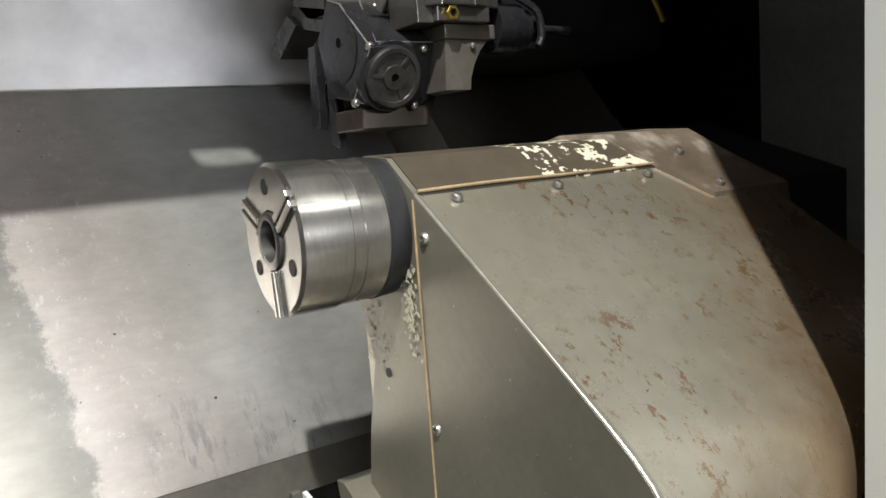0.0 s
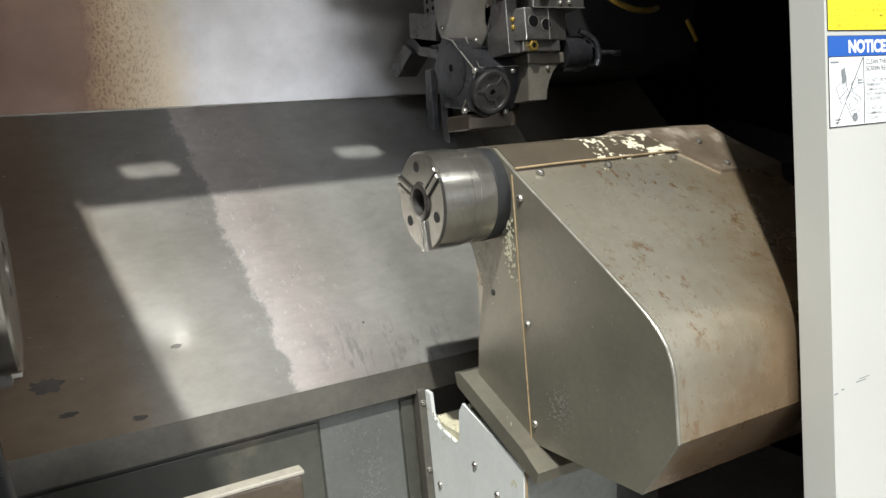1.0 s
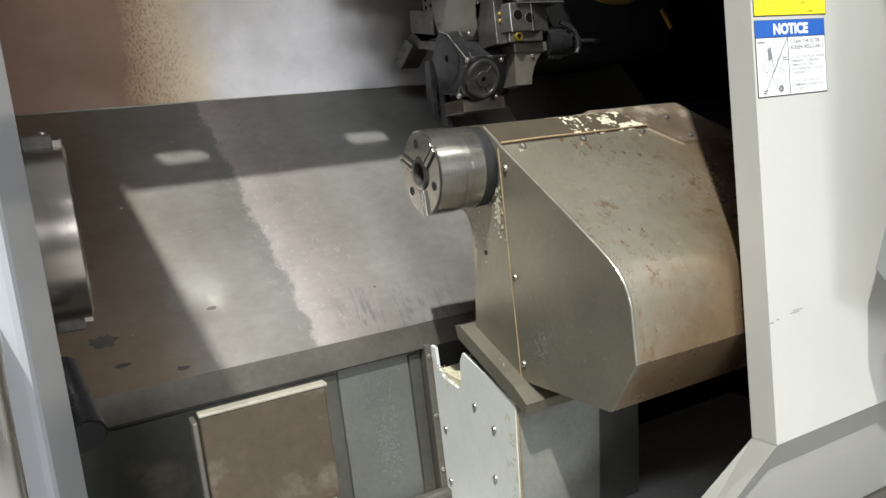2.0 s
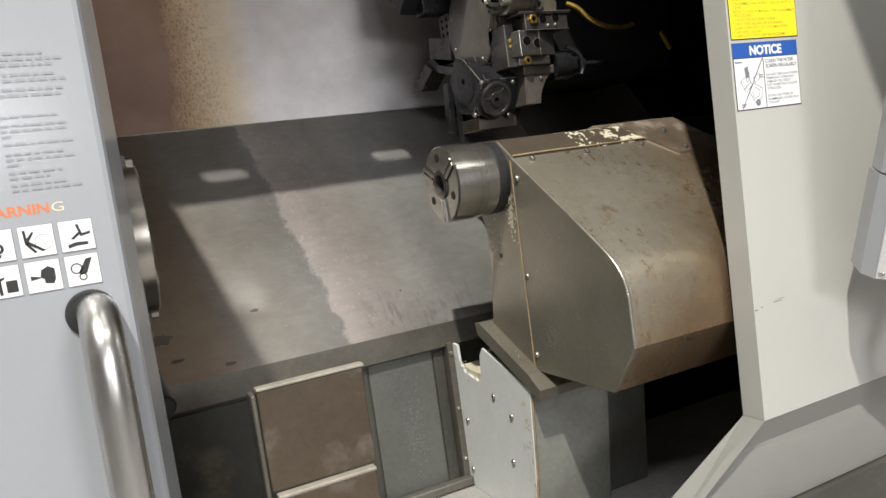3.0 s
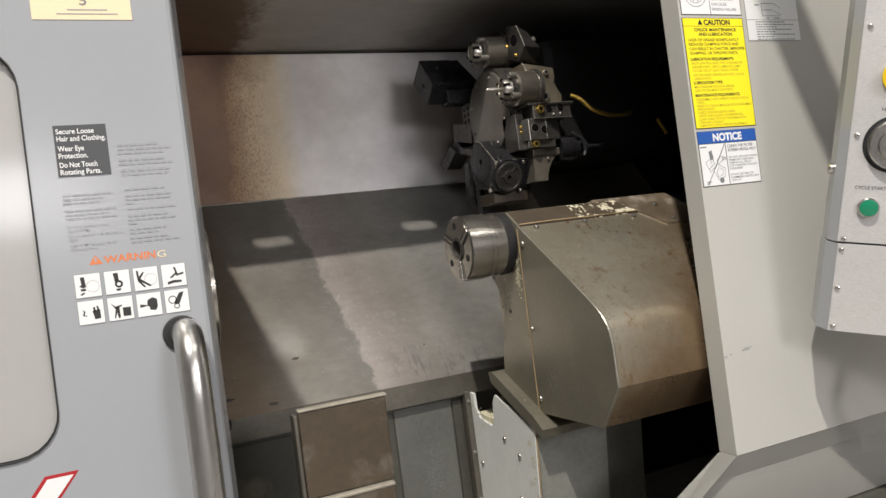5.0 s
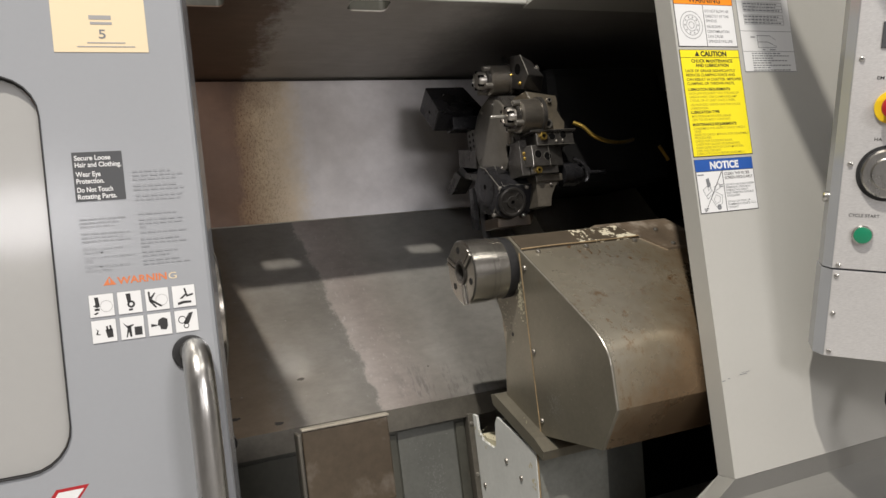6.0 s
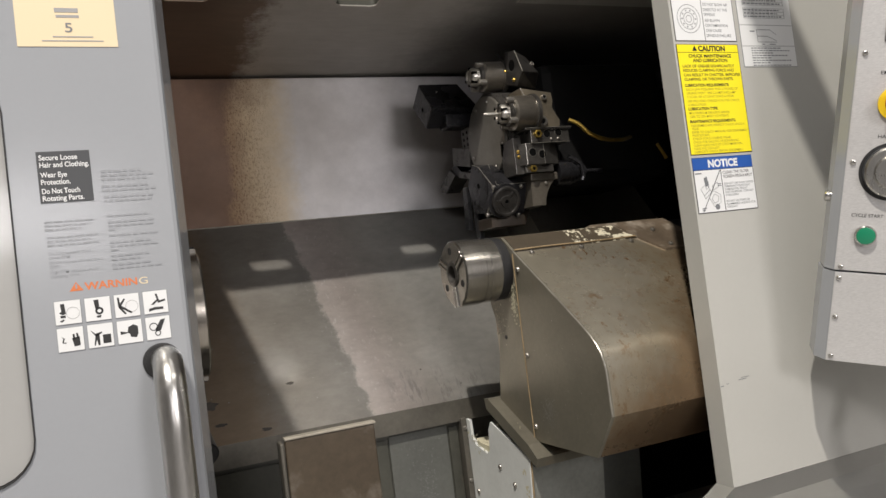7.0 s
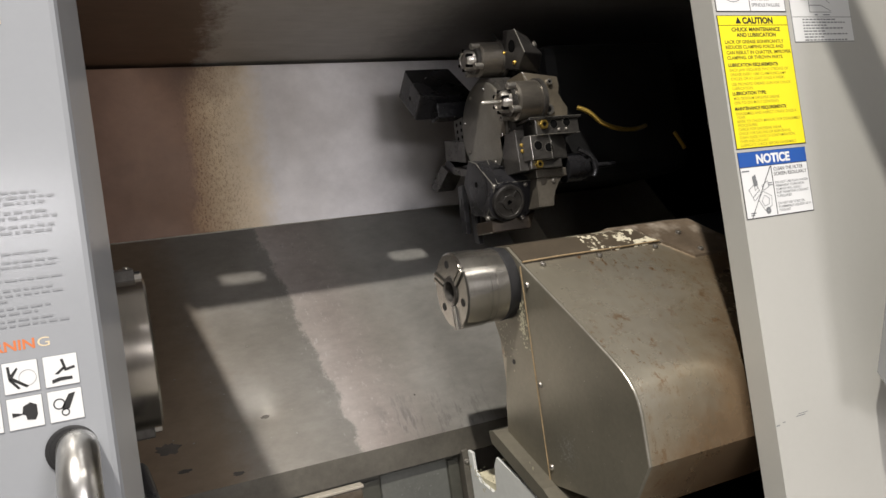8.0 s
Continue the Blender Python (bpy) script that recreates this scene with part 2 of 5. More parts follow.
TURNED = material("fine_turned_steel", (0.42, 0.39, 0.345), 0.24, 0.95, 0.85, 8, 200, 0.006, stretch=(4, 0.5, 0.5), grain=0.93)
STEEL = material("tool_steel", (0.50, 0.475, 0.43), 0.30, 0.85, 0.7, 20, 160, 0.01)
DARK = material("black_tool_block", (0.030, 0.030, 0.033), 0.27, 0.35, 0.6, 15, 120, 0.02)
MID = material("blued_tool_steel", (0.17, 0.162, 0.15), 0.28, 0.75, 0.6, 15, 120, 0.02)
BROWNED = material("browned_tool_block", (0.30, 0.26, 0.195), 0.36, 0.65, 0.7, 18, 120, 0.02)
FACE = material("turret_face_steel", (0.30, 0.285, 0.25), 0.33, 0.7, 0.75, 14, 150, 0.01, grain=0.94)
HOLDER = material("browned_holder_steel", (0.30, 0.275, 0.235), 0.30, 0.8, 0.7, 16, 150, 0.01, stretch=(0.3, 1, 1))
CAPGREY = material("oily_black_cap", (0.058, 0.055, 0.052), 0.30, 0.4, 0.5, 40, 160, 0.03)
# Flat black faces stand for the shade inside bores, sockets and spanner slots.
VOID = plain("bore_shade_black", (0.004, 0.004, 0.004), 0.9)
VOID.node_tree.nodes["Principled BSDF"].inputs["Specular IOR Level"].default_value = 0.05
STEMGREY = material("dull_brown_stem", (0.17, 0.153, 0.125), 0.42, 0.5, 0.7, 18, 120, 0.02)
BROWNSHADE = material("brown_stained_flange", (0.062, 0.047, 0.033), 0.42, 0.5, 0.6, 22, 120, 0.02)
SLIDE = material("scuffed_way_cover_steel", (0.30, 0.285, 0.245), 0.36, 0.45, 0.8, 7, 120, 0.015, stretch=(1, 0.4, 0.4), stain=(0.19, 0.16, 0.12), stain_at=(0.58, 0.75), grain=0.92)
BLACK = material("black_rubber", (0.016, 0.016, 0.017), 0.55, 0, 0.8, 20, 100, 0.01)
BRASS = material("brass_fitting", (0.62, 0.43, 0.10), 0.3, 0.9, 0.8, 40, 100, 0.0)
# Near-black base carries the darkness of the unlit interior in its colour.
INSIDE = material("unlit_interior_black", (0.014, 0.014, 0.014), 0.6, 0.1, 0.6, 4, 60, 0.02)
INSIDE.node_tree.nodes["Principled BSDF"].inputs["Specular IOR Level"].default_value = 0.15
STAINLESS = material("polished_handle_steel", (0.60, 0.59, 0.56), 0.27, 1.0, 0.92, 14, 90, 0.004, stretch=(1, 1, 0.3))
TRAY = material("chalky_chip_tray", (0.36, 0.35, 0.325), 0.6, 0, 0.8, 6, 90, 0.02)
BOX_TAN = material("oil_tanned_steel_panel", (0.105, 0.081, 0.055), 0.42, 0.45, 0.7, 4, 90, 0.015, stain=(0.16, 0.14, 0.115), stain_at=(0.55, 0.8))
BOX_EDGE = material("pale_scuffed_edge", (0.37, 0.34, 0.28), 0.5, 0.2, 0.7, 25, 150, 0.03)
# Opaque light grey stands in for the bright hall mirrored in the pane.
PANE = material("grey_reflecting_pane", (0.37, 0.37, 0.36), 0.10, 0, 0.97, 2, 60, 0.0, grain=0.99)
PENDANT = material("brushed_pendant_steel", (0.60, 0.595, 0.585), 0.36, 0.35, 0.94, 3, 220, 0.01, stretch=(0.2, 1, 3))
CONCRETE = material("hall_concrete", (0.44, 0.43, 0.42), 0.7, 0, 0.8, 1.2, 30, 0.02)
HALL = material("hall_wall_paint", (0.74, 0.73, 0.72), 0.8, 0, 0.9, 0.5, 20, 0.0)
PAPER_Y = plain("yellow_sticker", (0.86, 0.74, 0.02), 0.4)
PAPER_W = plain("white_sticker", (0.72, 0.73, 0.73), 0.4)
PAPER_C = plain("cream_paper", (0.72, 0.60, 0.40), 0.6)
PAPER_B = plain("blue_sticker_band", (0.02, 0.09, 0.36), 0.4)
PAPER_O = plain("orange_sticker_band", (0.85, 0.28, 0.02), 0.4)
INK = plain("black_ink", (0.02, 0.02, 0.02), 0.5)
INK_GREY = plain("faded_ink", (0.17, 0.18, 0.19), 0.5)
INK_FADE = plain("worn_grey_print", (0.255, 0.265, 0.28), 0.35)
INK_DIM = plain("thin_print", (0.30, 0.30, 0.30), 0.5)
INK_YEL = plain("print_on_yellow", (0.20, 0.17, 0.02), 0.5)
INK_PALE = plain("thin_print_on_yellow", (0.38, 0.32, 0.03), 0.5)
INK_ORANGE = plain("worn_orange_print", (0.62, 0.18, 0.06), 0.5)
INK_DKGREY = plain("dark_grey_print_field", (0.055, 0.058, 0.062), 0.45)
RED = plain("red_print", (0.38, 0.016, 0.022), 0.35)
GREEN = plain("green_button_plastic", (0.01, 0.20, 0.10), 0.3)
YELLOW = plain("yellow_button_ring", (0.85, 0.60, 0.02), 0.35)

# ---- building helpers ----


def thing(name, at, label, category, group="", kind=""):
    ob = new(name)
    ob.location = at
    ob.empty_display_size = 0.05
    return tagged(ob, label, category, group, kind)


def finish(bm, name, mat, smooth=False):
    bmesh.ops.recalc_face_normals(bm, faces=bm.faces)
    me = bpy.data.meshes.new(name)
    bm.to_mesh(me)
    bm.free()
    me.materials.append(mat)
    if smooth:
        me.polygons.foreach_set("use_smooth", [True] * len(me.polygons))
        me.set_sharp_from_angle(angle=radians(35))
    return me


def world_of(ob):
    return Matrix.Translation(ob.location) if ob.parent is None else world_of(ob.parent) @ ob.matrix_parent_inverse @ Matrix.Translation(ob.location)


def part(name, bm, mat, parent, label="", smooth=False):
    ob = new(name, finish(bm, name, mat, smooth))
    ob.parent = parent
    ob.matrix_parent_inverse = world_of(parent).inverted()
    return tagged(ob, label)


def solid(name, bm, mat, label, category, kind="", smooth=False, group=""):
    return tagged(new(name, finish(bm, name, mat, smooth)), label, category, group, kind)


def bevel(bm, r, seg=2, angle=30):
    if r > 0:
        es = [e for e in bm.edges if len(e.link_faces) == 2 and e.calc_face_angle(0) > radians(angle)]
        bmesh.ops.bevel(bm, geom=es, offset=r, segments=seg, profile=0.5, affect="EDGES", clamp_overlap=True)
    return bm


def box(x0, x1, y0, y1, z0, z1, r=0.0, seg=2):
    bm = bmesh.new()
    bmesh.ops.create_cube(bm, size=1, matrix=Matrix.Translation(((x0 + x1) / 2, (y0 + y1) / 2, (z0 + z1) / 2)) @ Matrix.Diagonal((x1 - x0, y1 - y0, z1 - z0, 1)))
    return bevel(bm, r, seg)


def prism(points, axis, a, b, r=0.0, seg=2, angle=30):
    """A closed outline, given in the two other axes in the order x, y, z, pushed along an axis from a to b."""
    bm = bmesh.new()

    def at(p, v):
        return {"x": (v, p[0], p[1]), "y": (p[0], v, p[1]), "z": (p[0], p[1], v)}[axis]
    lo, hi = [bm.verts.new(at(p, a)) for p in points], [bm.verts.new(at(p, b)) for p in points]
    bm.faces.new(lo)
    bm.faces.new(hi[::-1])
    n = len(points)
    for i in range(n):
        bm.faces.new((lo[i], lo[(i + 1) % n], hi[(i + 1) % n], hi[i]))
    return bevel(bm, r, seg, angle)


def lathe(profile, centre, axis="x", seg=48):
    """A turned body: profile rows of (distance along the axis, radius)."""
    bm = bmesh.new()
    rings = []
    for d, r in profile:
        ring = []
        for i in range(seg):
            c, s = r * math.cos(2 * math.pi * i / seg), r * math.sin(2 * math.pi * i / seg)
            p = {"x": (d, c, s), "y": (c, d, s), "z": (c, s, d)}[axis]
            ring.append(bm.verts.new(Vector(centre) + Vector(p)))
        rings.append(ring)
    for a, b in zip(rings, rings[1:]):
        for i in range(seg):
            bm.faces.new((a[i], a[(i + 1) % seg], b[(i + 1) % seg], b[i]))
    bm.faces.new(rings[0])
    bm.faces.new(rings[-1])
    return bm


def tube(points, r, seg=20):
    """A round bar along a line of points."""
    bm = bmesh.new()
    pts = [Vector(p) for p in points]
    rings, side = [], None
    for i, p in enumerate(pts):
        d = (pts[min(i + 1, len(pts) - 1)] - pts[max(i - 1, 0)]).normalized()
        side = d.orthogonal().normalized() if side is None else (side - d * side.dot(d)).normalized()
        up = d.cross(side)
        rings.append([bm.verts.new(p + r * (math.cos(2 * math.pi * k / seg) * side + math.sin(2 * math.pi * k / seg) * up)) for k in range(seg)])
    for a, b in zip(rings, rings[1:]):
        for k in range(seg):
            bm.faces.new((a[k], a[(k + 1) % seg], b[(k + 1) % seg], b[k]))
    bm.faces.new(rings[0])
    bm.faces.new(rings[-1])
    return bm


def bend(points, n=10):
    """A smooth curve through points."""
    out = []
    p = [points[0], *points, points[-1]]
    for i in range(1, len(p) - 2):
        a, b, c, d = (Vector(q) for q in p[i - 1:i + 3])
        for k in range(n):
            t = k / n
            out.append(0.5 * (2 * b + (c - a) * t + (2 * a - 5 * b + 4 * c - d) * t * t + (3 * b - a - 3 * c + d) * t ** 3))
    return out + [Vector(points[-1])]


def round_rect(x0, x1, z0, z1, r, n=6):
    out = []
    for cx, cz, a in ((x1 - r, z1 - r, 0), (x0 + r, z1 - r, 90), (x0 + r, z0 + r, 180), (x1 - r, z0 + r, 270)):
        for k in range(n + 1):
            t = radians(a + 90 * k / n)
            out.append((cx + r * math.cos(t), cz + r * math.sin(t)))
    return out


def holed(outer, inners, axis, a, b):
    """A flat plate with openings that go through it."""
    bm = bmesh.new()

    def at(p, v):
        return {"x": (v, p[0], p[1]), "y": (p[0], v, p[1]), "z": (p[0], p[1], v)}[axis]
    edges = []
    for loop in (outer, *inners):
        vs = [bm.verts.new(at(p, a)) for p in loop]
        edges += [bm.edges.new((vs[i], vs[(i + 1) % len(vs)])) for i in range(len(vs))]
    bmesh.ops.triangle_fill(bm, use_beauty=True, use_dissolve=False, edges=edges)
    got = bmesh.ops.extrude_face_region(bm, geom=list(bm.faces))
    shift = {"x": (b - a, 0, 0), "y": (0, b - a, 0), "z": (0, 0, b - a)}[axis]
    bmesh.ops.translate(bm, vec=shift, verts=[v for v in got["geom"] if isinstance(v, bmesh.types.BMVert)])
    return bm


def dome_bolt(at, way, r=0.0055, h=0.004, n=12):
    """A domed cap screw with a recessed socket, looking along way."""
    bm = bmesh.new()
    prof = [(r, -0.001), (r, 0.35 * h), (0.8 * r, 0.8 * h), (0.45 * r, h), (0.42 * r, 0.4 * h)]
    m = Matrix.Translation(at) @ Vector(way).to_track_quat("Z", "Y").to_matrix().to_4x4()
    if n == 6:
        prof = [(r, -0.001), (r, 0.8 * h), (0.9 * r, h), (0.55 * r, h), (0.5 * r, 0.2 * h)]
    rings = [[bm.verts.new(m @ Vector((a * math.cos(2 * k * math.pi / n), a * math.sin(2 * k * math.pi / n), z))) for k in range(n)] for a, z in prof]
    for p, q in zip(rings, rings[1:]):
        for k in range(n):
            bm.faces.new((p[k], p[(k + 1) % n], q[(k + 1) % n], q[k]))
    bm.faces.new(rings[-1])
    return bm


def text_mesh(words, size, m, bold=0.0, width=1.0):
    cu = bpy.data.curves.new("lettering", "FONT")
    cu.body, cu.size, cu.offset, cu.extrude = words, size, bold, 0.0
    tmp = bpy.data.objects.new("lettering", cu)
    scene.collection.objects.link(tmp)
    me = bpy.data.meshes.new_from_object(tmp.evaluated_get(bpy.context.evaluated_depsgraph_get()))
    bpy.data.objects.remove(tmp)
    bm = bmesh.new()
    bm.from_mesh(me)
    bpy.data.meshes.remove(me)
    bmesh.ops.transform(bm, matrix=m @ Matrix.Diagonal((width, 1, 1, 1)), verts=bm.verts)
    return bm


def on_front(x, y, z):
    """A pose for flat writing that faces the front of the machine."""
    return pose(x, y, z, 90, 0, 0)


def bars(rows, y, depth=0.0004):
    """Flat bars (x0, x1, z0, z1) on a front-facing sheet."""
    bm = bmesh.new()
    for x0, x1, z0, z1 in rows:
        bmesh.ops.create_cube(bm, size=1, matrix=Matrix.Translation(((x0 + x1) / 2, y - depth / 2, (z0 + z1) / 2)) @ Matrix.Diagonal((x1 - x0, depth, z1 - z0, 1)))
    return bm


def hull(points, r=0.002):
    """A solid block round a few corner points, with eased edges."""
    bm = bmesh.new()
    got = bmesh.ops.convex_hull(bm, input=[bm.verts.new(p) for p in points])
    bmesh.ops.delete(bm, geom=list({v for v in got["geom_interior"] + got["geom_unused"] if isinstance(v, bmesh.types.BMVert)}), context="VERTS")
    bmesh.ops.dissolve_limit(bm, angle_limit=radians(3), verts=bm.verts, edges=bm.edges)
    return bevel(bm, r, 2, 12)


def turned(bm, m):
    bmesh.ops.transform(bm, matrix=m, verts=bm.verts)
    return bm


def flakes(parent, axis, level, centre, spread, count, size, mat, seed, name="flaking", label="", inside=(-9, 9)):
    """A cluster of small ragged chips, lying flat on a face across the axis."""
    rnd = random.Random(seed)
    bm = bmesh.new()
    for _ in range(count):
        cu, cv = rnd.gauss(centre[0], spread[0] / 2), rnd.gauss(centre[1], spread[1] / 2)
        if not inside[0] < cu < inside[1]:
            continue
        r, lean, long = size * rnd.uniform(0.35, 1.2), rnd.uniform(0, 3), rnd.uniform(1.0, 2.2)
        loop = []
        for k in range(9):
            a, q = 2 * math.pi * k / 9, r * rnd.uniform(0.55, 1.15)
            u, v = q * math.cos(a) * long, q * math.sin(a)
            p = (cu + u * math.cos(lean) - v * math.sin(lean), cv + u * math.sin(lean) + v * math.cos(lean))
            h = level - rnd.uniform(0, 0.0002)
            loop.append(bm.verts.new((h, *p) if axis == "x" else (p[0], h, p[1])))
        bm.faces.new(loop)
    return tagged(part(name, bm, mat, parent, label), kind="stuff")


# ---- hall ----
solid("floor", box(-6, 6, -6, 4, -0.1, 0), CONCRETE, "grey concrete workshop floor", "floor", "structure")
solid("wall_front", box(-6, 6, -6.2, -6, 0, 7.6), HALL, "pale painted workshop wall", "wall", "structure")
solid("wall_left", box(-6.2, -6, -6, 4, 0, 7.6), HALL, "pale painted workshop wall", "wall", "structure")
solid("wall_right", box(6, 6.2, -6, 4, 0, 7.6), HALL, "pale painted workshop wall", "wall", "structure")
solid("wall_back", box(-6, 6, 4, 4.2, 0, 7.6), HALL, "pale painted workshop wall", "wall", "structure")
solid("ceiling", box(-6.2, 6.2, -6.2, 4.2, 7.6, 7.7), HALL, "pale workshop ceiling", "ceiling", "structure")

# ---- machine enclosure ----
LEFT, RIGHT = -1.25, 1.75
solid("wall_rear", box(LEFT, 0.80, 1.012, 1.03, 1.50, 1.9275), REAR, "rust-stained bright sheet steel rear wall", "wall", "structure")
solid("wall_rear_dark", box(0.80, RIGHT, 1.2, 1.22, 0.3, 1.93), INSIDE, "inner rear wall, near-black for the unlit depth", "wall", "structure")
solid("wall_inner_left", box(LEFT, LEFT + 0.02, 0, 1.2, 0.3, 1.93), INSIDE, "inner side wall, near-black for the unlit depth", "wall", "structure")
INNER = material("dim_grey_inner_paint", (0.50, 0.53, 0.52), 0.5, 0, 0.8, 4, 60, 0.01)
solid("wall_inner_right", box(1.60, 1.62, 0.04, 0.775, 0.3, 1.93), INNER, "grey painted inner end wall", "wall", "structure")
# End wall continues here in the near-black that stands for unlit depth.
solid("wall_inner_right_dark", box(1.60, 1.62, 0.776, 1.2, 0.3, 1.93), INSIDE, "rear stretch of the end wall, near-black for the unlit depth", "wall", "structure")
solid("wall_outer_back", box(LEFT, RIGHT, 1.255, 1.27, 0.0, 1.945), WHITE_PAINT, "pale painted back of the machine", "wall", "structure")
solid("wall_outer_left", box(LEFT - 0.02, LEFT - 0.002, 0.04, 1.25, 0.0, 1.945), WHITE_PAINT, "pale painted end of the machine", "wall", "structure")
solid("wall_outer_right", box(RIGHT - 0.016, RIGHT - 0.002, 0.04, 1.25, 0.0, 1.93), WHITE_PAINT, "pale painted end of the machine", "wall", "structure")
roof = [(LEFT, 0.478), (RIGHT, 0.478), (RIGHT, 1.25), (LEFT, 1.25)]
# Slots placed where the high lamp throws two spots onto the plate.
slots = [round_rect(cx - 0.047, cx + 0.047, 0.499, 0.555, 0.013, 4) for cx in (-0.136, 0.226)]
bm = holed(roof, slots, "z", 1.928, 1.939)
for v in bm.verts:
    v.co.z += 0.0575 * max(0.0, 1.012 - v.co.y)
solid("roof", bm, ROOF, "brown-stained sheet roof of the machine with two slots, right end darkened for light falloff", "roof", "structure")
# Collars added unseen: lamp rays pass the slots, the view from below is blocked.
for cx in (-0.136, 0.226):
    bm = holed(round_rect(cx - 0.060, cx + 0.060, 0.4865, 0.568, 0.02, 4), [round_rect(cx - 0.0465, cx + 0.0465, 0.4995, 0.5545, 0.013, 4)], "z", 1.9305, 1.960)
    for v in bm.verts:
        v.co.z += 0.0575 * (1.012 - v.co.y)
    solid("slot_view_guard", bm, APRON, "added collar that hides a roof slot from below", "collar", "structure")
solid("roof_edge_trim", box(-0.252, 0.597, 0.466, 0.4765, 1.948, 1.973, 0.003), WHITE_PAINT, "pale edge of the machine roof", "trim", "structure")


def on_plate(y):
    return 1.045 + 1.219 * (y - 0.61)


plate = thing("chip_plate", (0.2, 0.61, 1.045), "stained sloping sheet steel chip plate with drag marks", "chip plate")
bm = bmesh.new()
up = Vector((0, -0.773, 0.634))
DENTS = ((0.545, 0.655, 0.030, -0.005), (0.575, 0.66, 0.022, 0.003), (0.640, 0.662, 0.026, -0.004), (0.005, 0.690, 0.022, -0.003), (0.30, 0.80, 0.16, 0.0015), (0.62, 0.70, 0.10, 0.002))
grid = []
for j in range(41):
    y = 0.61 + 0.40 * j / 40
    row = []
    for i in range(151):
        x = LEFT + 0.02 + (0.735 - LEFT - 0.02) * i / 150
        d = sum(h * math.exp(-((x - cx) ** 2 + (1.57 * (y - cy)) ** 2) / (r * r)) for cx, cy, r, h in DENTS)
        d += 0.0012 * (noise.noise((x * 5, y * 7, 0)))
        row.append(bm.verts.new(Vector((x, y, on_plate(y))) + up * d * min(1, j / 3)))
    grid.append(row)
for j in range(40):
    for i in range(150):
        bm.faces.new((grid[j][i], grid[j][i + 1], grid[j + 1][i + 1], grid[j + 1][i]))
bmesh.ops.solidify(bm, geom=list(bm.faces), thickness=0.004)
part("sheet", bm, PLATE, plate, "", True)
part("top_bead", tube([Vector((-0.3, 1.008, on_plate(1.008) + 0.002)), Vector((0.62, 1.008, on_plate(1.008) + 0.002))], 0.0016, 8), BRIGHT, plate, "worn bright bead along the rear wall")
STAIN = material("dark_oil_stain", (0.07, 0.06, 0.05), 0.3, 0, 0.6, 30, 120, 0.01)
rnd = random.Random(11)
for cx, cy, rx, ry in ((-0.172, 0.672, 0.026, 0.008), (-0.150, 0.640, 0.014, 0.003), (0.012, 0.688, 0.011, 0.0028), (-0.06, 0.622, 0.012, 0.003), (0.317, 0.672, 0.0022, 0.0014)):
    bm = bmesh.new()
    bm.faces.new([bm.verts.new((cx + rx * rnd.uniform(0.6, 1.1) * math.cos(2 * math.pi * k / 22), cy + ry * rnd.uniform(0.6, 1.1) * math.sin(2 * math.pi * k / 22), 0)) for k in range(22)])
    for v in bm.verts:
        d = sum(h * math.exp(-((v.co.x - px) ** 2 + (1.57 * (v.co.y - py)) ** 2) / (r * r)) for px, py, r, h in DENTS) + 0.0012 * noise.noise((v.co.x * 5, v.co.y * 7, 0))
        v.co = Vector((v.co.x, v.co.y, on_plate(v.co.y))) + up * (d + 0.0007)
    part("stain", bm, STAIN, plate, "dark oil stain")
part("lip", prism([(0.606, 1.046), (0.616, 1.034), (0.616, 0.996), (0.606, 0.996)], "x", LEFT + 0.02, 0.735, 0.003), LIP, plate, "oily folded front lip")
apron = thing("apron", (0, 0.62, 0.69), "grimy grey painted apron panels under the chip plate", "apron", kind="structure")
part("back_sheet", box(LEFT + 0.02, 0.40, 0.624, 0.634, 0.60, 0.995), APRON, apron)
part("panel", box(-0.6, 0.200, 0.6190, 0.6235, 0.69, 0.985, 0.002), APRON, apron)
part("panel", box(0.203, 0.345, 0.6205, 0.6235, 0.70, 0.990, 0.001), PANEL_GREY, apron, "cleaner blue-grey panel")
part("panel", box(0.348, 0.372, 0.6190, 0.6235, 0.70, 0.985, 0.002), APRON, apron)
SCUFF = material("pale_scuff_on_grey", (0.150, 0.153, 0.144), 0.5, 0, 0.85, 20, 150, 0.01)
flakes(apron, "y", 0.6201, (0.285, 0.82), (0.025, 0.08), 320, 0.0015, SCUFF, 3, "scuffing", "pale scuff marks", (0.21, 0.34))
flakes(apron, "y", 0.6201, (0.27, 0.93), (0.06, 0.05), 60, 0.0014, SCUFF, 4, "scuffing", "pale scuff marks", (0.21, 0.34))
solid("chip_tray", box(LEFT + 0.02, 1.2, 0.0, 0.62, 0.66, 0.69, 0.004), TRAY, "chalky pale chip tray floor", "tray", "structure")
solid("rail", box(-0.3, 0.39, 0.585, 0.605, 0.692, 0.712, 0.004), LIP, "oily dark rail along the tray", "rail")

cover = thing("pocket_cover", (-0.03, 0.13, 0.69), "oil-tanned steel cover panel with a pale scuffed top edge", "cover panel")
part("face", box(-0.105, 0.034, 0.126, 0.132, 0.992, 1.122, 0.002), BOX_TAN, cover)
part("top_edge", box(-0.105, 0.036, 0.124, 0.140, 1.1225, 1.1265, 0.0012), BOX_EDGE, cover, "pale scuffed folded edge")
part("side", box(-0.113, -0.107, 0.122, 0.150, 0.692, 1.120, 0.002), LIP, cover, "dark side fold")
part("lower_face", box(-0.16, 0.030, 0.117, 0.124, 0.692, 0.985, 0.002), BOX_TAN, cover)
part("lower_edge", box(-0.10, 0.030, 0.115, 0.130, 0.985, 0.990, 0.0015), BOX_EDGE, cover, "pale scuffed folded edge")

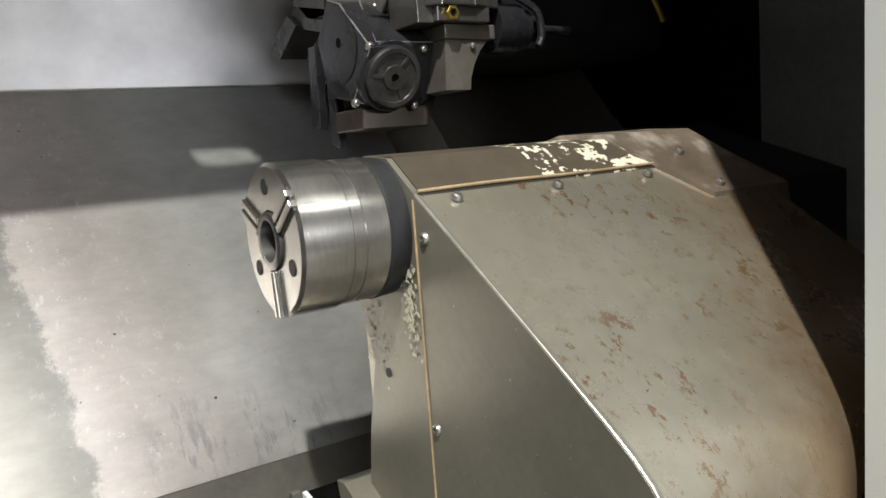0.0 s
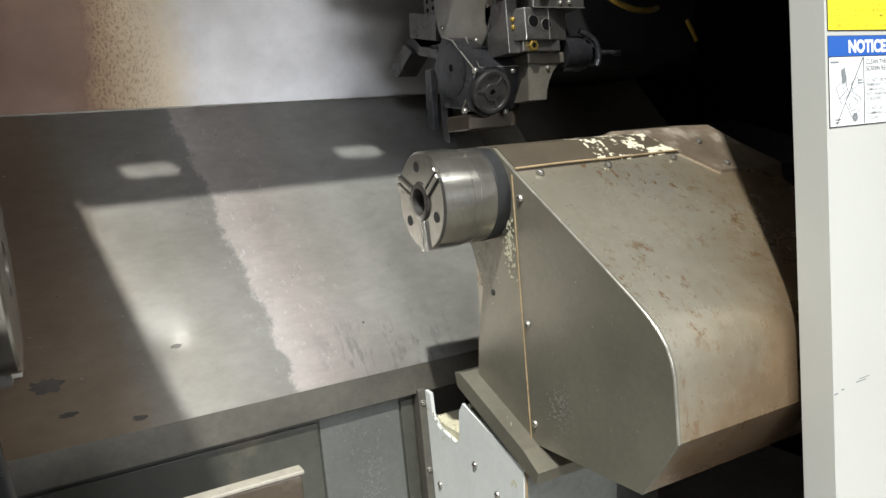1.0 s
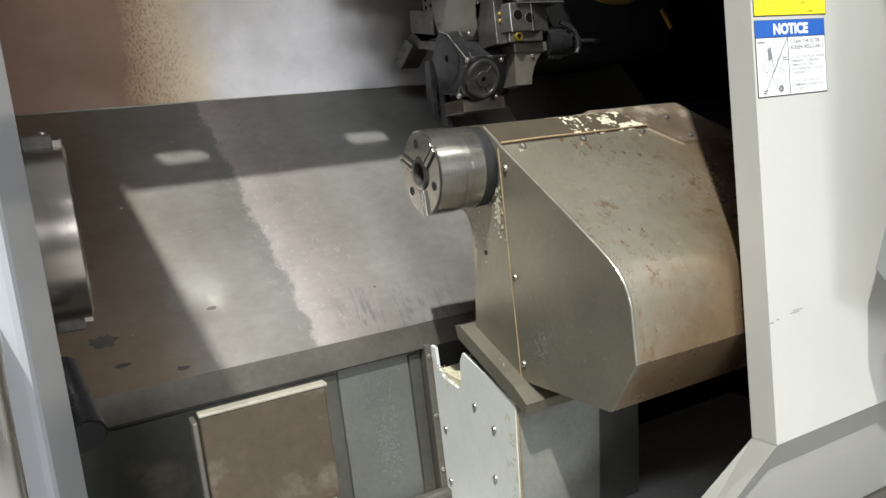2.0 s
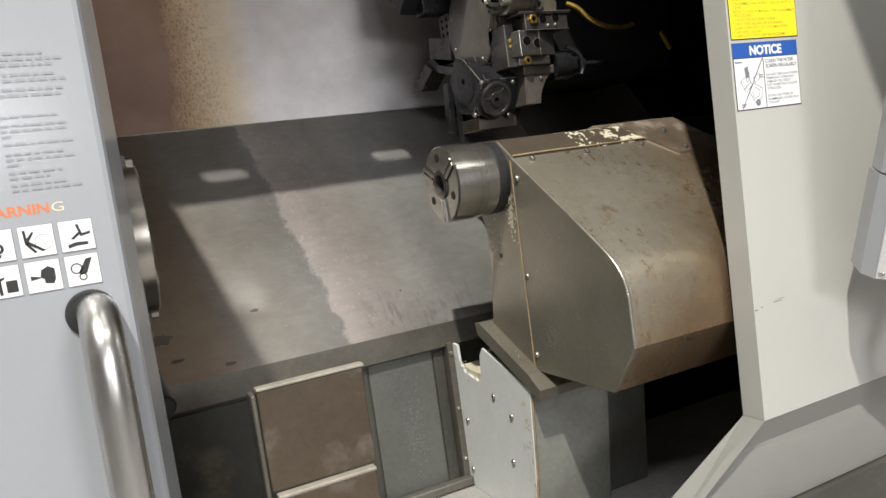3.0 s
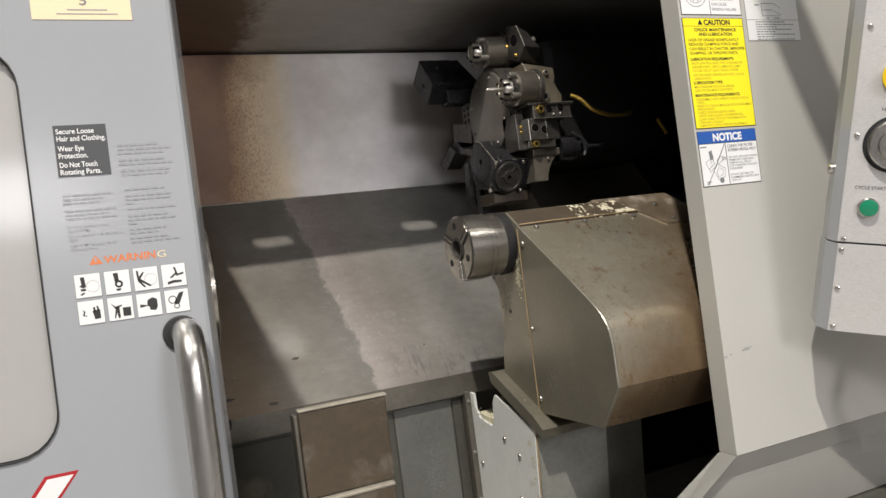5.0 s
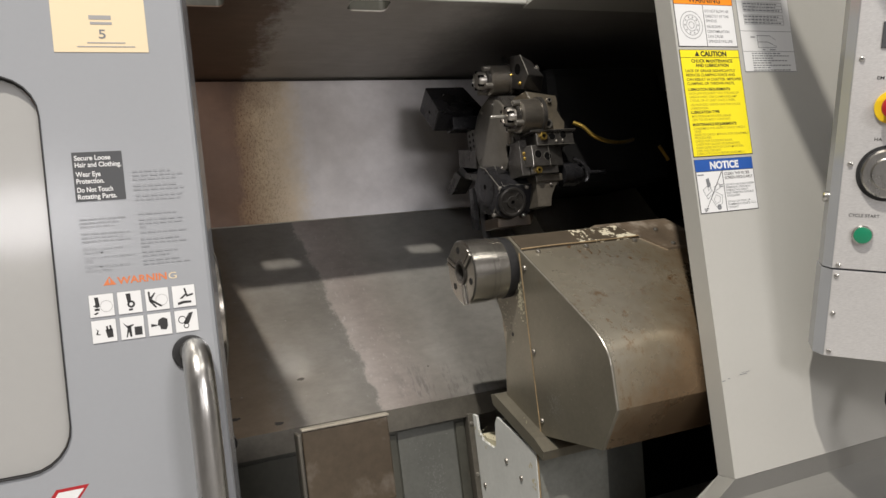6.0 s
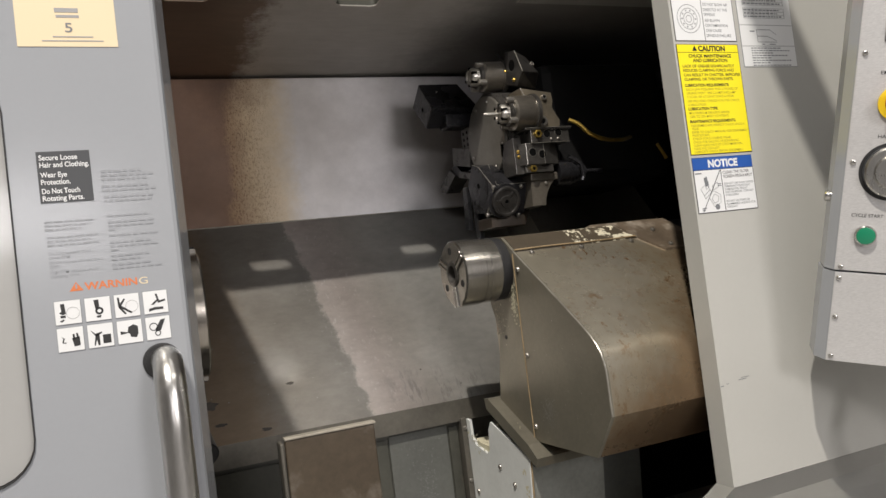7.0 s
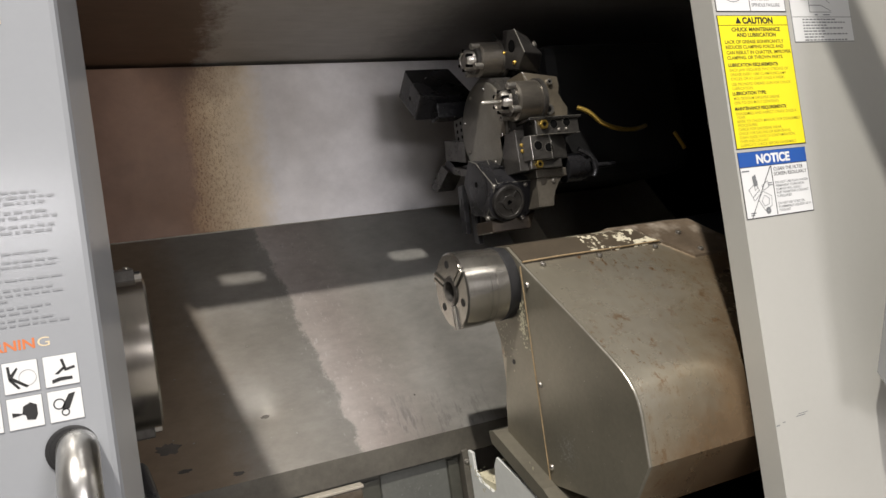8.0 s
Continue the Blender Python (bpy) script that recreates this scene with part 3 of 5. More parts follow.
# ---- door ----
door = thing("door_1", (-0.7, -0.07, 0.4), "grey painted sliding machine door, slid open, with a grey window", "door", kind="structure")
win = round_rect(-0.86, -0.398, 1.172, 1.615, 0.045)
part("panel", holed([(-1.1, 0.4), (-0.236, 0.4), (-0.236, 1.946), (-1.1, 1.946)], [win], "y", -0.087, -0.072), GREY_PAINT, door)
part("edge", prism([(-0.2362, -0.087), (-0.232, -0.0855), (-0.2295, -0.081), (-0.215, 0.013), (-0.222, 0.015), (-0.2362, -0.070)], "z", 0.4, 1.93), GREY_PAINT, door)
part("roof_sheet", box(-1.1, -0.255, -0.087, 0.492, 1.9465, 1.9565, 0.001), GREY_PAINT, door)
gasket = round_rect(-0.861, -0.397, 1.171, 1.616, 0.046)
part("gasket", holed(gasket, [round_rect(-0.8595, -0.3985, 1.1725, 1.6145, 0.0445)], "y", -0.0885, -0.074), BLACK, door, "thin black rubber window seal")
part("pane", prism(round_rect(-0.8585, -0.3995, 1.1735, 1.6135, 0.0435), "y", -0.080, -0.076), PANE, door, "window pane in opaque grey for the hall's reflection")
part("grommet", lathe([(-0.0890, 0.0205), (-0.0895, 0.0195), (-0.0895, 0.0175), (-0.086, 0.017)], (-0.264, 0, 1.280), "y", 32), BLACK, door, "black rubber grommet", True)
part("handle", tube(bend([(-0.261, -0.080, 1.280), (-0.259, -0.105, 1.279), (-0.259, -0.128, 1.262), (-0.259, -0.137, 1.225), (-0.259, -0.138, 1.17), (-0.259, -0.138, 1.0),
                          (-0.259, -0.138, 0.80), (-0.259, -0.130, 0.745), (-0.259, -0.105, 0.722), (-0.259, -0.08, 0.72)]), 0.0165, 24), STAINLESS, door, "polished tubular steel handle", True)

# ---- right front panel ----
front = thing("front_panel", (1.1, 0, 0.3), "warm white painted front panel with safety stickers", "machine panel", kind="structure")
part("sheet", prism([(0.599, -0.006), (RIGHT, -0.006), (RIGHT, 0.006), (0.611, 0.006), (0.611, 0.034), (0.599, 0.034)], "z", 0.925, 1.945, 0.003), WHITE_PAINT, front)
part("roof_sheet", box(0.599, RIGHT, -0.006, 0.492, 1.9465, 1.9565, 0.001), WHITE_PAINT, front)
bm = bmesh.new()
low = [(0.599, 0.034, 0.9245), (0.599, -0.006, 0.9245), (RIGHT, -0.006, 0.9245), (RIGHT, 0.010, 0.885), (0.530, 0.010, 0.885), (0.37, -0.006, 0.790), (0.345, 0.034, 0.790), (RIGHT, 0.004, 0.79)]
vs = [bm.verts.new(p) for p in low]
for loop in ((0, 1, 5, 6), (1, 2, 3, 4), (1, 4, 5), (4, 3, 7, 5)):
    bm.faces.new([vs[k] for k in loop])
bmesh.ops.solidify(bm, geom=list(bm.faces), thickness=0.006)
part("lower_fold", bm, WHITE_PAINT, front)
part("base_skirt", box(0.30, RIGHT, -0.012, 0.04, 0.05, 0.788, 0.004), APRON, front, "grimy lower skirt")
solid("sill", box(LEFT, 0.299, -0.11, 0.034, 0.05, 0.78, 0.006), WHITE_PAINT, "pale painted base of the machine below the opening", "sill", "structure")

# ---- sub spindle ----
AY, AZ = 0.384, 1.336
sub = thing("sub_spindle", (0.6, 0.4, 0.69), "rust-flecked steel sub spindle housing with a three-jaw chuck", "sub spindle")
end = [(0.316, 0.99), (0.312, 1.366), (0.356, 1.398), (0.400, 1.402), (0.436, 1.385), (0.446, 1.340), (0.440, 1.262), (0.414, 1.200), (0.440, 1.115), (0.452, 1.05)]
part("end_plate", prism(end, "x", 0.411, 0.417, 0.001), HOOD_SIDE, sub, "oily end plate with chipped grey paint")
fold = [(0.312, 1.366), (0.166, 1.268), (0.098, 1.221), (0.078, 1.206), (0.063, 1.192), (0.052, 1.177), (0.046, 1.162), (0.043, 1.145), (0.042, 1.072), (0.100, 0.995), (0.316, 0.990)]
part("side_panel", prism(fold, "x", 0.410, 0.4165, 0.001), HOOD_SIDE, sub, "oily brown triangular side panel")
shell = [(y + 0.001, z - 0.0005) for y, z in fold[:-1]] + [(0.44, 0.995), (0.44, 1.36)]
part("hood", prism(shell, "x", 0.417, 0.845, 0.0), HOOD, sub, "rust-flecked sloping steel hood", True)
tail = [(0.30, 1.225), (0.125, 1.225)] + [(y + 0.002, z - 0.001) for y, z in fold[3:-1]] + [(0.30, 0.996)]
part("hood_tail", prism(tail, "x", 0.8455, 1.06, 0.004), HOOD, sub, "lower dark brown end of the hood")
part("worn_edge", tube([(0.412, y, z) for y, z in fold[:9]], 0.0013, 8), BRIGHT, sub, "bright worn fold edge", True)
part("hood_top", prism([(0.312, 1.367), (0.356, 1.399), (0.400, 1.402), (0.44, 1.39), (0.44, 1.36), (0.312, 1.362)], "x", 0.4175, 0.560), HOOD_TOP, sub, "brown oily hood top")
part("hood_top", prism([(0.312, 1.367), (0.356, 1.399), (0.400, 1.402), (0.44, 1.39), (0.44, 1.36), (0.312, 1.362)], "x", 0.560, 0.715), FLAKED, sub, "brown hood top with flaked cream paint")
bm = prism([(0.258, 1.297), (0.262, 1.336), (0.312, 1.3705), (0.356, 1.404), (0.400, 1.407), (0.445, 1.39), (0.445, 1.30)], "x", 0.704, 0.84, 0.0)
for v in bm.verts:
    if v.co.x < 0.75:
        v.co.x += 0.62 * (0.327 - v.co.y)
    else:
        v.co.x += 0.55 * (0.327 - v.co.y)
part("rear_cover", bevel(bm, 0.003), COVER, sub, "rusty brown overlapping cover")
part("sealant_bead", tube(bend([(0.414, 0.311, 1.369), (0.50, 0.311, 1.370), (0.60, 0.312, 1.369), (0.71, 0.312, 1.370)], 6), 0.0015, 8), SEALANT, sub, "tan sealant bead", True)
part("sealant_bead", tube([(0.4095, 0.313, 1.362), (0.4095, 0.3145, 1.20), (0.4095, 0.316, 0.992)], 0.0012, 8), SEALANT, sub, "tan sealant bead", True)
part("motor_block", prism([(0.40, 1.175), (0.40, 1.322), (0.66, 1.412), (0.66, 1.18)], "x", 0.90, 1.255, 0.010), MOTOR, sub, "black motor block behind the hood")
for i, (y, z) in enumerate(((0.304, 1.330), (0.306, 1.30), (0.309, 1.160), (0.310, 1.020))):
    if i != 1:
        part("bolt", dome_bolt((0.4098, y - 0.006, z), (-1, 0, 0)), STEEL, sub, "", True)
nrm = Vector((0, -0.098, 0.146)).normalized()
for x in (0.448, 0.565, 0.690):
    part("bolt", dome_bolt((x, 0.302, 1.3605), nrm), STEEL, sub, "", True)
part("bolt", dome_bolt((0.765, 0.322, 1.3795), nrm), STEEL, sub, "", True)
part("bolt", dome_bolt((0.768, 0.272, 1.3445), nrm), STEEL, sub, "", True)
flakes(sub, "x", 0.4094, (0.332, 1.268), (0.013, 0.045), 120, 0.0020, CREAM, 7, "flaking", "flaked cream paint", (0.318, 0.36))
flakes(sub, "x", 0.4104, (0.400, 1.235), (0.036, 0.042), 45, 0.0015, CREAM, 8, "flaking", "patches of old grey paint", (0.345, 0.43))
SMEAR = material("pale_smear_on_steel", (0.30, 0.29, 0.25), 0.5, 0.2, 0.8, 30, 150, 0.01)
flakes(sub, "x", 0.4094, (0.245, 1.055), (0.024, 0.030), 150, 0.0014, SMEAR, 9, "scuffing", "pale scuff marks")
flakes(sub, "x", 0.4094, (0.20, 1.14), (0.16, 0.16), 60, 0.0007, BRIGHT, 10, "scuffing", "fine bright nicks")
part("hole", lathe([(0.4105, 0.0045), (0.4098, 0.0045), (0.4098, 0.002)], (0, 0.387, 1.193), "x", 16), BLACK, sub, "dark drilled hole")
part("base_plate", prism([(0.478, 1.060), (0.472, 1.038), (0.275, 0.950), (0.268, 0.968), (0.30, 0.990), (0.46, 1.062)], "x", 0.384, 0.74, 0.002), HOOD_SIDE, sub, "thick machined base plate")

collar = part("collar", lathe([(0.4105, 0.064), (0.392, 0.066), (0.390, 0.064), (0.390, 0.03)], (0, AY, AZ)), BLACK, sub, "black collar behind the chuck", True)
BR = 0.020
chuck = part("chuck", lathe([(0.372, BR), (0.318, BR), (0.316, 0.026), (0.3075, 0.027), (0.3075, 0.064), (0.3105, 0.0672), (0.352, 0.0672), (0.3525, 0.0650), (0.3545, 0.0650), (0.355, 0.0655),
                            (0.364, 0.0655), (0.3645, 0.0648), (0.366, 0.0648), (0.3665, 0.0655), (0.389, 0.0650), (0.390, 0.062), (0.390, BR)], (0, AY, AZ), "x", 72), CHROME, sub,
             "scuffed three-jaw steel chuck", True)
part("bore_ring", lathe([(0.3200, 0.0260), (0.3050, 0.0255), (0.3040, 0.024), (0.3040, 0.0185), (0.320, 0.0165), (0.370, 0.0165)], (0, AY, AZ), "x", 40), MID, chuck, "dark bore ring", True)
for a in (25, 145, 265):
    m = Matrix.Translation((0, AY, AZ)) @ Matrix.Rotation(radians(a), 4, "X")
    for w0, w1 in ((-0.0085, -0.0015), (0.0015, 0.0085)):
        bm = box(0.3035, 0.330, 0.026, 0.0668, w0, w1, 0.0012)
        bmesh.ops.transform(bm, matrix=m, verts=bm.verts)
        part("jaw_rail", bm, CHROME, chuck)
    bm = box(0.3068, 0.310, 0.026, 0.0650, -0.0115, 0.0115)
    bmesh.ops.transform(bm, matrix=m, verts=bm.verts)
    part("jaw_slot", bm, MID, chuck, "dark jaw slot")
    c = Matrix.Rotation(radians(a + 60), 4, "X") @ Vector((0, 0.047, 0))
    part("bolt_hole", lathe([(0.3085, 0.0072), (0.3068, 0.0072), (0.3066, 0.0062), (0.3066, 0.003)], (0, AY + c.y, AZ + c.z), "x", 20), BLACK, chuck, "counterbored bolt hole")

ped = thing("spindle_pedestal", (0.55, 0.45, 0.69), "pale grey painted pedestal under the sub spindle with bolts", "pedestal")
side = [(0.600, 1.000), (0.582, 0.998), (0.580, 0.962), (0.560, 0.945), (0.505, 0.936), (0.490, 0.945), (0.484, 0.992), (0.470, 1.010), (0.310, 0.960), (0.325, 0.80), (0.345, 0.691), (0.600, 0.691)]
part("side_plate", prism(side, "x", 0.388, 0.394, 0.001), PALE_PAINT, ped, "pale bolted side plate")
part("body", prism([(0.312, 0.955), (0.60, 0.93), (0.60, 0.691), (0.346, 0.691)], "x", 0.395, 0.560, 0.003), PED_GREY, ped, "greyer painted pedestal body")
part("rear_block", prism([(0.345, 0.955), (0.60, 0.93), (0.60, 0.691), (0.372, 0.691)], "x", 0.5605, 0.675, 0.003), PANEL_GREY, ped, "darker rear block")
part("rib", prism([(0.330, 0.955), (0.345, 0.955), (0.372, 0.691), (0.352, 0.691)], "x", 0.556, 0.566, 0.001), SEALANT, ped, "flaked edge of the rear block")
part("bolt", dome_bolt((0.575, 0.3445, 0.945), (0, -1, 0.1), 0.006), STEEL, ped, "", True)
part("pocket", box(0.3945, 0.47, 0.486, 0.598, 0.90, 0.951), CREAM, ped, "flaked cream pocket floor")
part("pocket", box(0.396, 0.46, 0.47, 0.486, 0.93, 1.0), CREAM, ped, "flaked cream pocket wall")
part("corner_post", box(0.374, 0.3875, 0.598, 0.64, 0.691, 1.003, 0.002), LIP, ped, "dark steel corner strip")
flakes(ped, "x", 0.3877, (0.335, 0.80), (0.010, 0.22), 60, 0.0030, CREAM, 12, "flaking", "flaked cream paint along the edge")
flakes(ped, "x", 0.3877, (0.55, 0.955), (0.05, 0.02), 30, 0.0025, CREAM, 13, "flaking", "flaked cream paint")
part("seam", tube([(0.3915, 0.3085, 0.955), (0.3915, 0.324, 0.80), (0.3915, 0.343, 0.70)], 0.0018, 8), SEALANT, ped, "tan sealant bead", True)
for y, z in ((0.446, 0.918), (0.575, 0.838), (0.385, 0.893), (0.40, 0.80), (0.58, 0.73)):
    part("bolt", dome_bolt((0.388, y, z), (-1, 0, 0), 0.006), STEEL, ped, "", True)
for z in (0.98, 0.86, 0.75):
    part("bolt", dome_bolt((0.381, 0.598, z), (0, -1, 0), 0.005), STEEL, ped, "", True)

# ---- main chuck ----
MX, MZ, MR = -0.18, 1.321, 0.110
main = thing("main_chuck", (MX - 0.1, AY, 1.2), "large worn steel main chuck half hidden behind the door", "chuck")
part("body", lathe([(MX - 0.048, 0.09), (MX - 0.048, MR - 0.002), (MX - 0.046, MR), (MX - 0.003, MR), (MX, MR - 0.003), (MX, 0.03), (MX - 0.03, 0.03)], (0, AY, MZ), "x", 96), TURNED, main, "", True)
part("back_flange", lathe([(MX - 0.10, 0.10), (MX - 0.085, 0.117), (MX - 0.052, 0.117), (MX - 0.050, 0.113), (MX - 0.0485, 0.09)], (0, AY, MZ), "x", 72), LIP, main, "rough grey back flange", True)
for a in (97, 275, 0):
    m = Matrix.Translation((0, AY, MZ)) @ Matrix.Rotation(radians(a), 4, "X")
    jaw = part("jaw", turned(box(MX - 0.046, MX - 0.012, MR - 0.006, MR + 0.014, -0.016, 0.016, 0.002), m), MID, main, "stepped steel jaw")
    part("jaw_step", turned(box(MX - 0.030, MX - 0.002, MR - 0.004, MR + 0.007, -0.012, 0.012, 0.0015), m), STEEL, jaw, "bright jaw step")
    part("jaw_key", turned(box(MX - 0.0115, MX - 0.004, MR + 0.002, MR + 0.0095, -0.005, 0.005, 0.001), m), DARK, jaw, "dark jaw key")
    part("jaw_screw", turned(dome_bolt((MX - 0.022, 0, MR + 0.0138), (0, 0, 1), 0.005), m @ Matrix.Rotation(radians(-90), 4, "X")), STEEL, jaw)
part("spindle_nose", lathe([(MX - 0.5, 0.17), (MX - 0.16, 0.17), (MX - 0.10, 0.13)], (0, AY, MZ), "x", 48), DARK, main, "dark spindle nose", True)
flakes(main, "x", MX - 0.0480, (AY - 0.09, MZ - 0.10), (0.03, 0.04), 60, 0.004, STEEL, 21, "chips", "bright swarf caught under the chuck")
pipe = part("drain_pipe", tube([(-0.231, 0.315, 1.162), (-0.223, 0.27, 1.135), (-0.214, 0.22, 1.106)], 0.024, 28), DARK, main, "dark pipe under the chuck", True)
part("pipe_mouth", tube([(-0.2139, 0.2195, 1.1057), (-0.2135, 0.217, 1.1043)], 0.021, 28), BLACK, pipe)

# ---- turret ----
TY, TZ = 0.63, 1.66


tur = thing("tool_turret", (0.65, TY, TZ - 0.2), "dark tool turret carrying live tool holders", "turret")
part("disc", lathe([(0.552, 0.03), (0.552, 0.108), (0.555, 0.112), (0.66, 0.112), (0.665, 0.10)], (0, TY, TZ), "x", 12), MID, tur, "blued steel twelve-sided disc")
face = part("face_plate", lathe([(0.552, 0.1005), (0.547, 0.1005), (0.5455, 0.099), (0.545, 0.097), (0.545, 0.02)], (0, TY, TZ), "x", 64), FACE, tur, "grey round face plate", True)
# Thin bright tube draws the highlight along the face plate's rim.
part("rim", tube([(0.5452, TY + 0.0985 * math.cos(radians(a)), TZ + 0.0985 * math.sin(radians(a))) for a in range(-62, 20, 4)], 0.0009, 6), BRIGHT, face, "bright tube in place of the rim highlight", True)
for k in range(8):
    a = radians(20 + 45 * k)
    part("screw", dome_bolt((0.545, TY + 0.086 * math.cos(a), TZ + 0.086 * math.sin(a)), (-1, 0, 0), 0.004, 0.003), STEEL, face)
part("housing", box(0.68, 1.05, 0.56, 0.92, 1.52, 1.83, 0.03), INSIDE, tur, "turret housing, near-black for the unlit interior")
part("stay", tube([(0.66, 0.66, 1.84), (0.70, 0.80, 1.925)], 0.003, 8), MID, tur, "thin stay above the turret")


def collet(y, z, r, x0, x1, tip):
    """A live tool holder: turned body, flange, slotted collet nut and cap screws."""
    c = (0, y, z)
    body = part("collet_holder", lathe([(x1, r), (x1 - 0.008, r), (x1 - 0.0085, r - 0.0012), (x1 - 0.0105, r - 0.0012), (x1 - 0.011, r), (x0 + 0.036, r), (x0 + 0.032, r - 0.004), (x0 + 0.032, 0.02)], c, "x", 48), HOLDER, tur, "turned steel live tool holder", True)
    part("flange", lathe([(x1 + 0.006, r + 0.004), (x1 - 0.002, r + 0.004), (x1 - 0.003, r - 0.002)], c, "x", 40), MID, body, "dark holder flange", True)
    part("shoulder", lathe([(x0 + 0.034, 0.030), (x0 + 0.024, 0.030), (x0 + 0.023, 0.028), (x0 + 0.023, 0.015)], c, "x", 36), MID, body, "dark shoulder", True)
    nut = part("nut", lathe([(x0 + 0.030, 0.0225), (x0 + 0.008, 0.0225), (x0 + 0.003, 0.0195), (x0 + 0.002, 0.016), (x0 + 0.006, 0.015), (x0 + 0.006, 0.006)], c, "x", 32), STEEL, body, "slotted collet nut", True)
    if tip:
        part("cutter", lathe([(x0 + 0.008, 0.0042), (x0 - 0.030, 0.0042), (x0 - 0.034, 0.0030), (x0 - 0.036, 0.001)], c, "x", 12), BRIGHT, nut, "small bright end mill", True)
    for k in range(6):
        a = radians(15 + 60 * k)
        part("nut_slot", turned(box(x0 + 0.0015, x0 + 0.016, -0.0028, 0.0028, 0.0165, 0.0232), Matrix.Translation(c) @ Matrix.Rotation(a, 4, "X")), VOID, nut, "dark spanner slot")
    for k in range(4):
        a = radians(38 + 90 * k)
        part("cap_screw", lathe([(x0 + 0.034, 0.0068), (x0 + 0.016, 0.0068), (x0 + 0.015, 0.006), (x0 + 0.015, 0.0035), (x0 + 0.019, 0.003)],
                                (0, y + (r - 0.006) * math.cos(a), z + (r - 0.006) * math.sin(a)), "x", 12), STEEL, body, "", True)


collet(0.492, 1.686, 0.040, 0.512, 0.600, True)
collet(0.600, 1.803, 0.037, 0.503, 0.592, False)

# browned block behind the lower holder
blk = part("tool_block", prism([(0.583, 1.747), (0.665, 1.735), (0.667, 1.716), (0.663, 1.700), (0.671, 1.684), (0.680, 1.670), (0.677, 1.646), (0.598, 1.649), (0.601, 1.674), (0.594, 1.700)], "y", 0.500, 0.585, 0.003), BROWNED, tur, "browned steel tool block")
for x, z, r in ((0.643, 1.724, 0.0065), (0.632, 1.667, 0.0125)):
    part("socket_boss", lathe([(0.503, r), (0.495, r), (0.494, r * 0.9), (0.494, r * 0.55), (0.500, r * 0.5)], (x, 0, z), "y", 20), STEEL, blk, "socket screw", True)
    part("socket", lathe([(0.4965, r * 0.52), (0.4960, r * 0.52), (0.4960, r * 0.2)], (x, 0, z), "y", 6), VOID, blk)
part("worn_edge", tube([(0.583, 0.4995, 1.7475), (0.594, 0.4995, 1.727), (0.594, 0.4995, 1.700)], 0.0010, 6), BRIGHT, blk, "bright worn edge")

# drilled block in two tiers
blk = part("tool_block", box(0.581, 0.684, 0.474, 0.56, 1.612, 1.6445, 0.002), MID, tur, "drilled blued tool block")
part("top_flange", box(0.566, 0.690, 0.470, 0.545, 1.642, 1.6465, 0.001), MID, blk, "thin blued top flange")
part("lower_tier", hull([(x, y, z) for x, y in ((0.568, 0.480), (0.614, 0.480), (0.660, 0.495), (0.663, 0.560), (0.548, 0.560), (0.555, 0.497)) for z in (1.563, 1.6135)]), MID, blk, "drilled lower tier")
part("side_cheek", box(0.545, 0.5665, 0.497, 0.56, 1.545, 1.629, 0.0015), MID, blk, "dark side cheek")
part("foot", box(0.566, 0.640, 0.488, 0.56, 1.546, 1.5635, 0.0015), MID, blk, "narrow foot")
for x, y, z, r, up_to in ((0.584, 0.480, 1.592, 0.0092, 18), (0.609, 0.480, 1.5865, 0.0092, 18), (0.624, 0.474, 1.632, 0.0085, 18), (0.655, 0.474, 1.634, 0.0085, 18)):
    part("hole", lathe([(y + 0.001, r + 0.0012), (y - 0.0006, r + 0.0010), (y - 0.0006, r)], (x, 0, z), "y", up_to), STEEL, blk, "bright bore edge")
    part("hole", lathe([(y + 0.001, r), (y - 0.0010, r), (y - 0.0010, r * 0.4)], (x, 0, z), "y", up_to), VOID, blk, "dark tool bore")
for x, z in ((0.634, 1.6195), (0.652, 1.6200)):
    part("screw", dome_bolt((x, 0.4738, z), (0, -1, 0), 0.0035), STEEL, blk)
for x, y, z, r in ((0.599, 0.474, 1.632, 0.0100), (0.584, 0.488, 1.5545, 0.0088)):
    nozzle = part("brass_nozzle", lathe([(y + 0.002, r), (y - 0.006, r), (y - 0.007, r * 0.9), (y - 0.007, r * 0.55), (y - 0.003, r * 0.5)], (x, 0, z), "y", 6), BRASS, blk, "hexagonal brass coolant nozzle")
    part("nozzle_bore", lathe([(y - 0.0040, r * 0.52), (y - 0.0045, r * 0.52), (y - 0.0045, r * 0.2)], (x, 0, z), "y", 12), VOID, nozzle)
for z in (1.597, 1.585):
    part("brass_plug", dome_bolt((0.556, 0.4968, z), (0, -1, 0), 0.0042), BRASS, blk, "small brass plug")
for a, b in (((0.581, 0.4735, 1.612), (0.684, 0.4735, 1.612)), ((0.568, 0.4795, 1.6135), (0.568, 0.4795, 1.563)), ((0.614, 0.4795, 1.6135), (0.614, 0.4795, 1.563)), ((0.566, 0.4695, 1.6465), (0.690, 0.4695, 1.6465))):
    part("worn_edge", tube([a, b], 0.0007, 6), BRIGHT, blk, "bright worn edge")

# block at the top of the turret
blk = part("tool_block", hull([(0.588, y, z) for y, z in ((0.558, 1.853), (0.512, 1.840), (0.485, 1.783), (0.520, 1.758), (0.585, 1.778))] + [(0.636, 0.545, 1.836), (0.652, 0.520, 1.790), (0.650, 0.54, 1.755), (0.64, 0.60, 1.850)]), CAPGREY, tur, "black chamfered tool block")
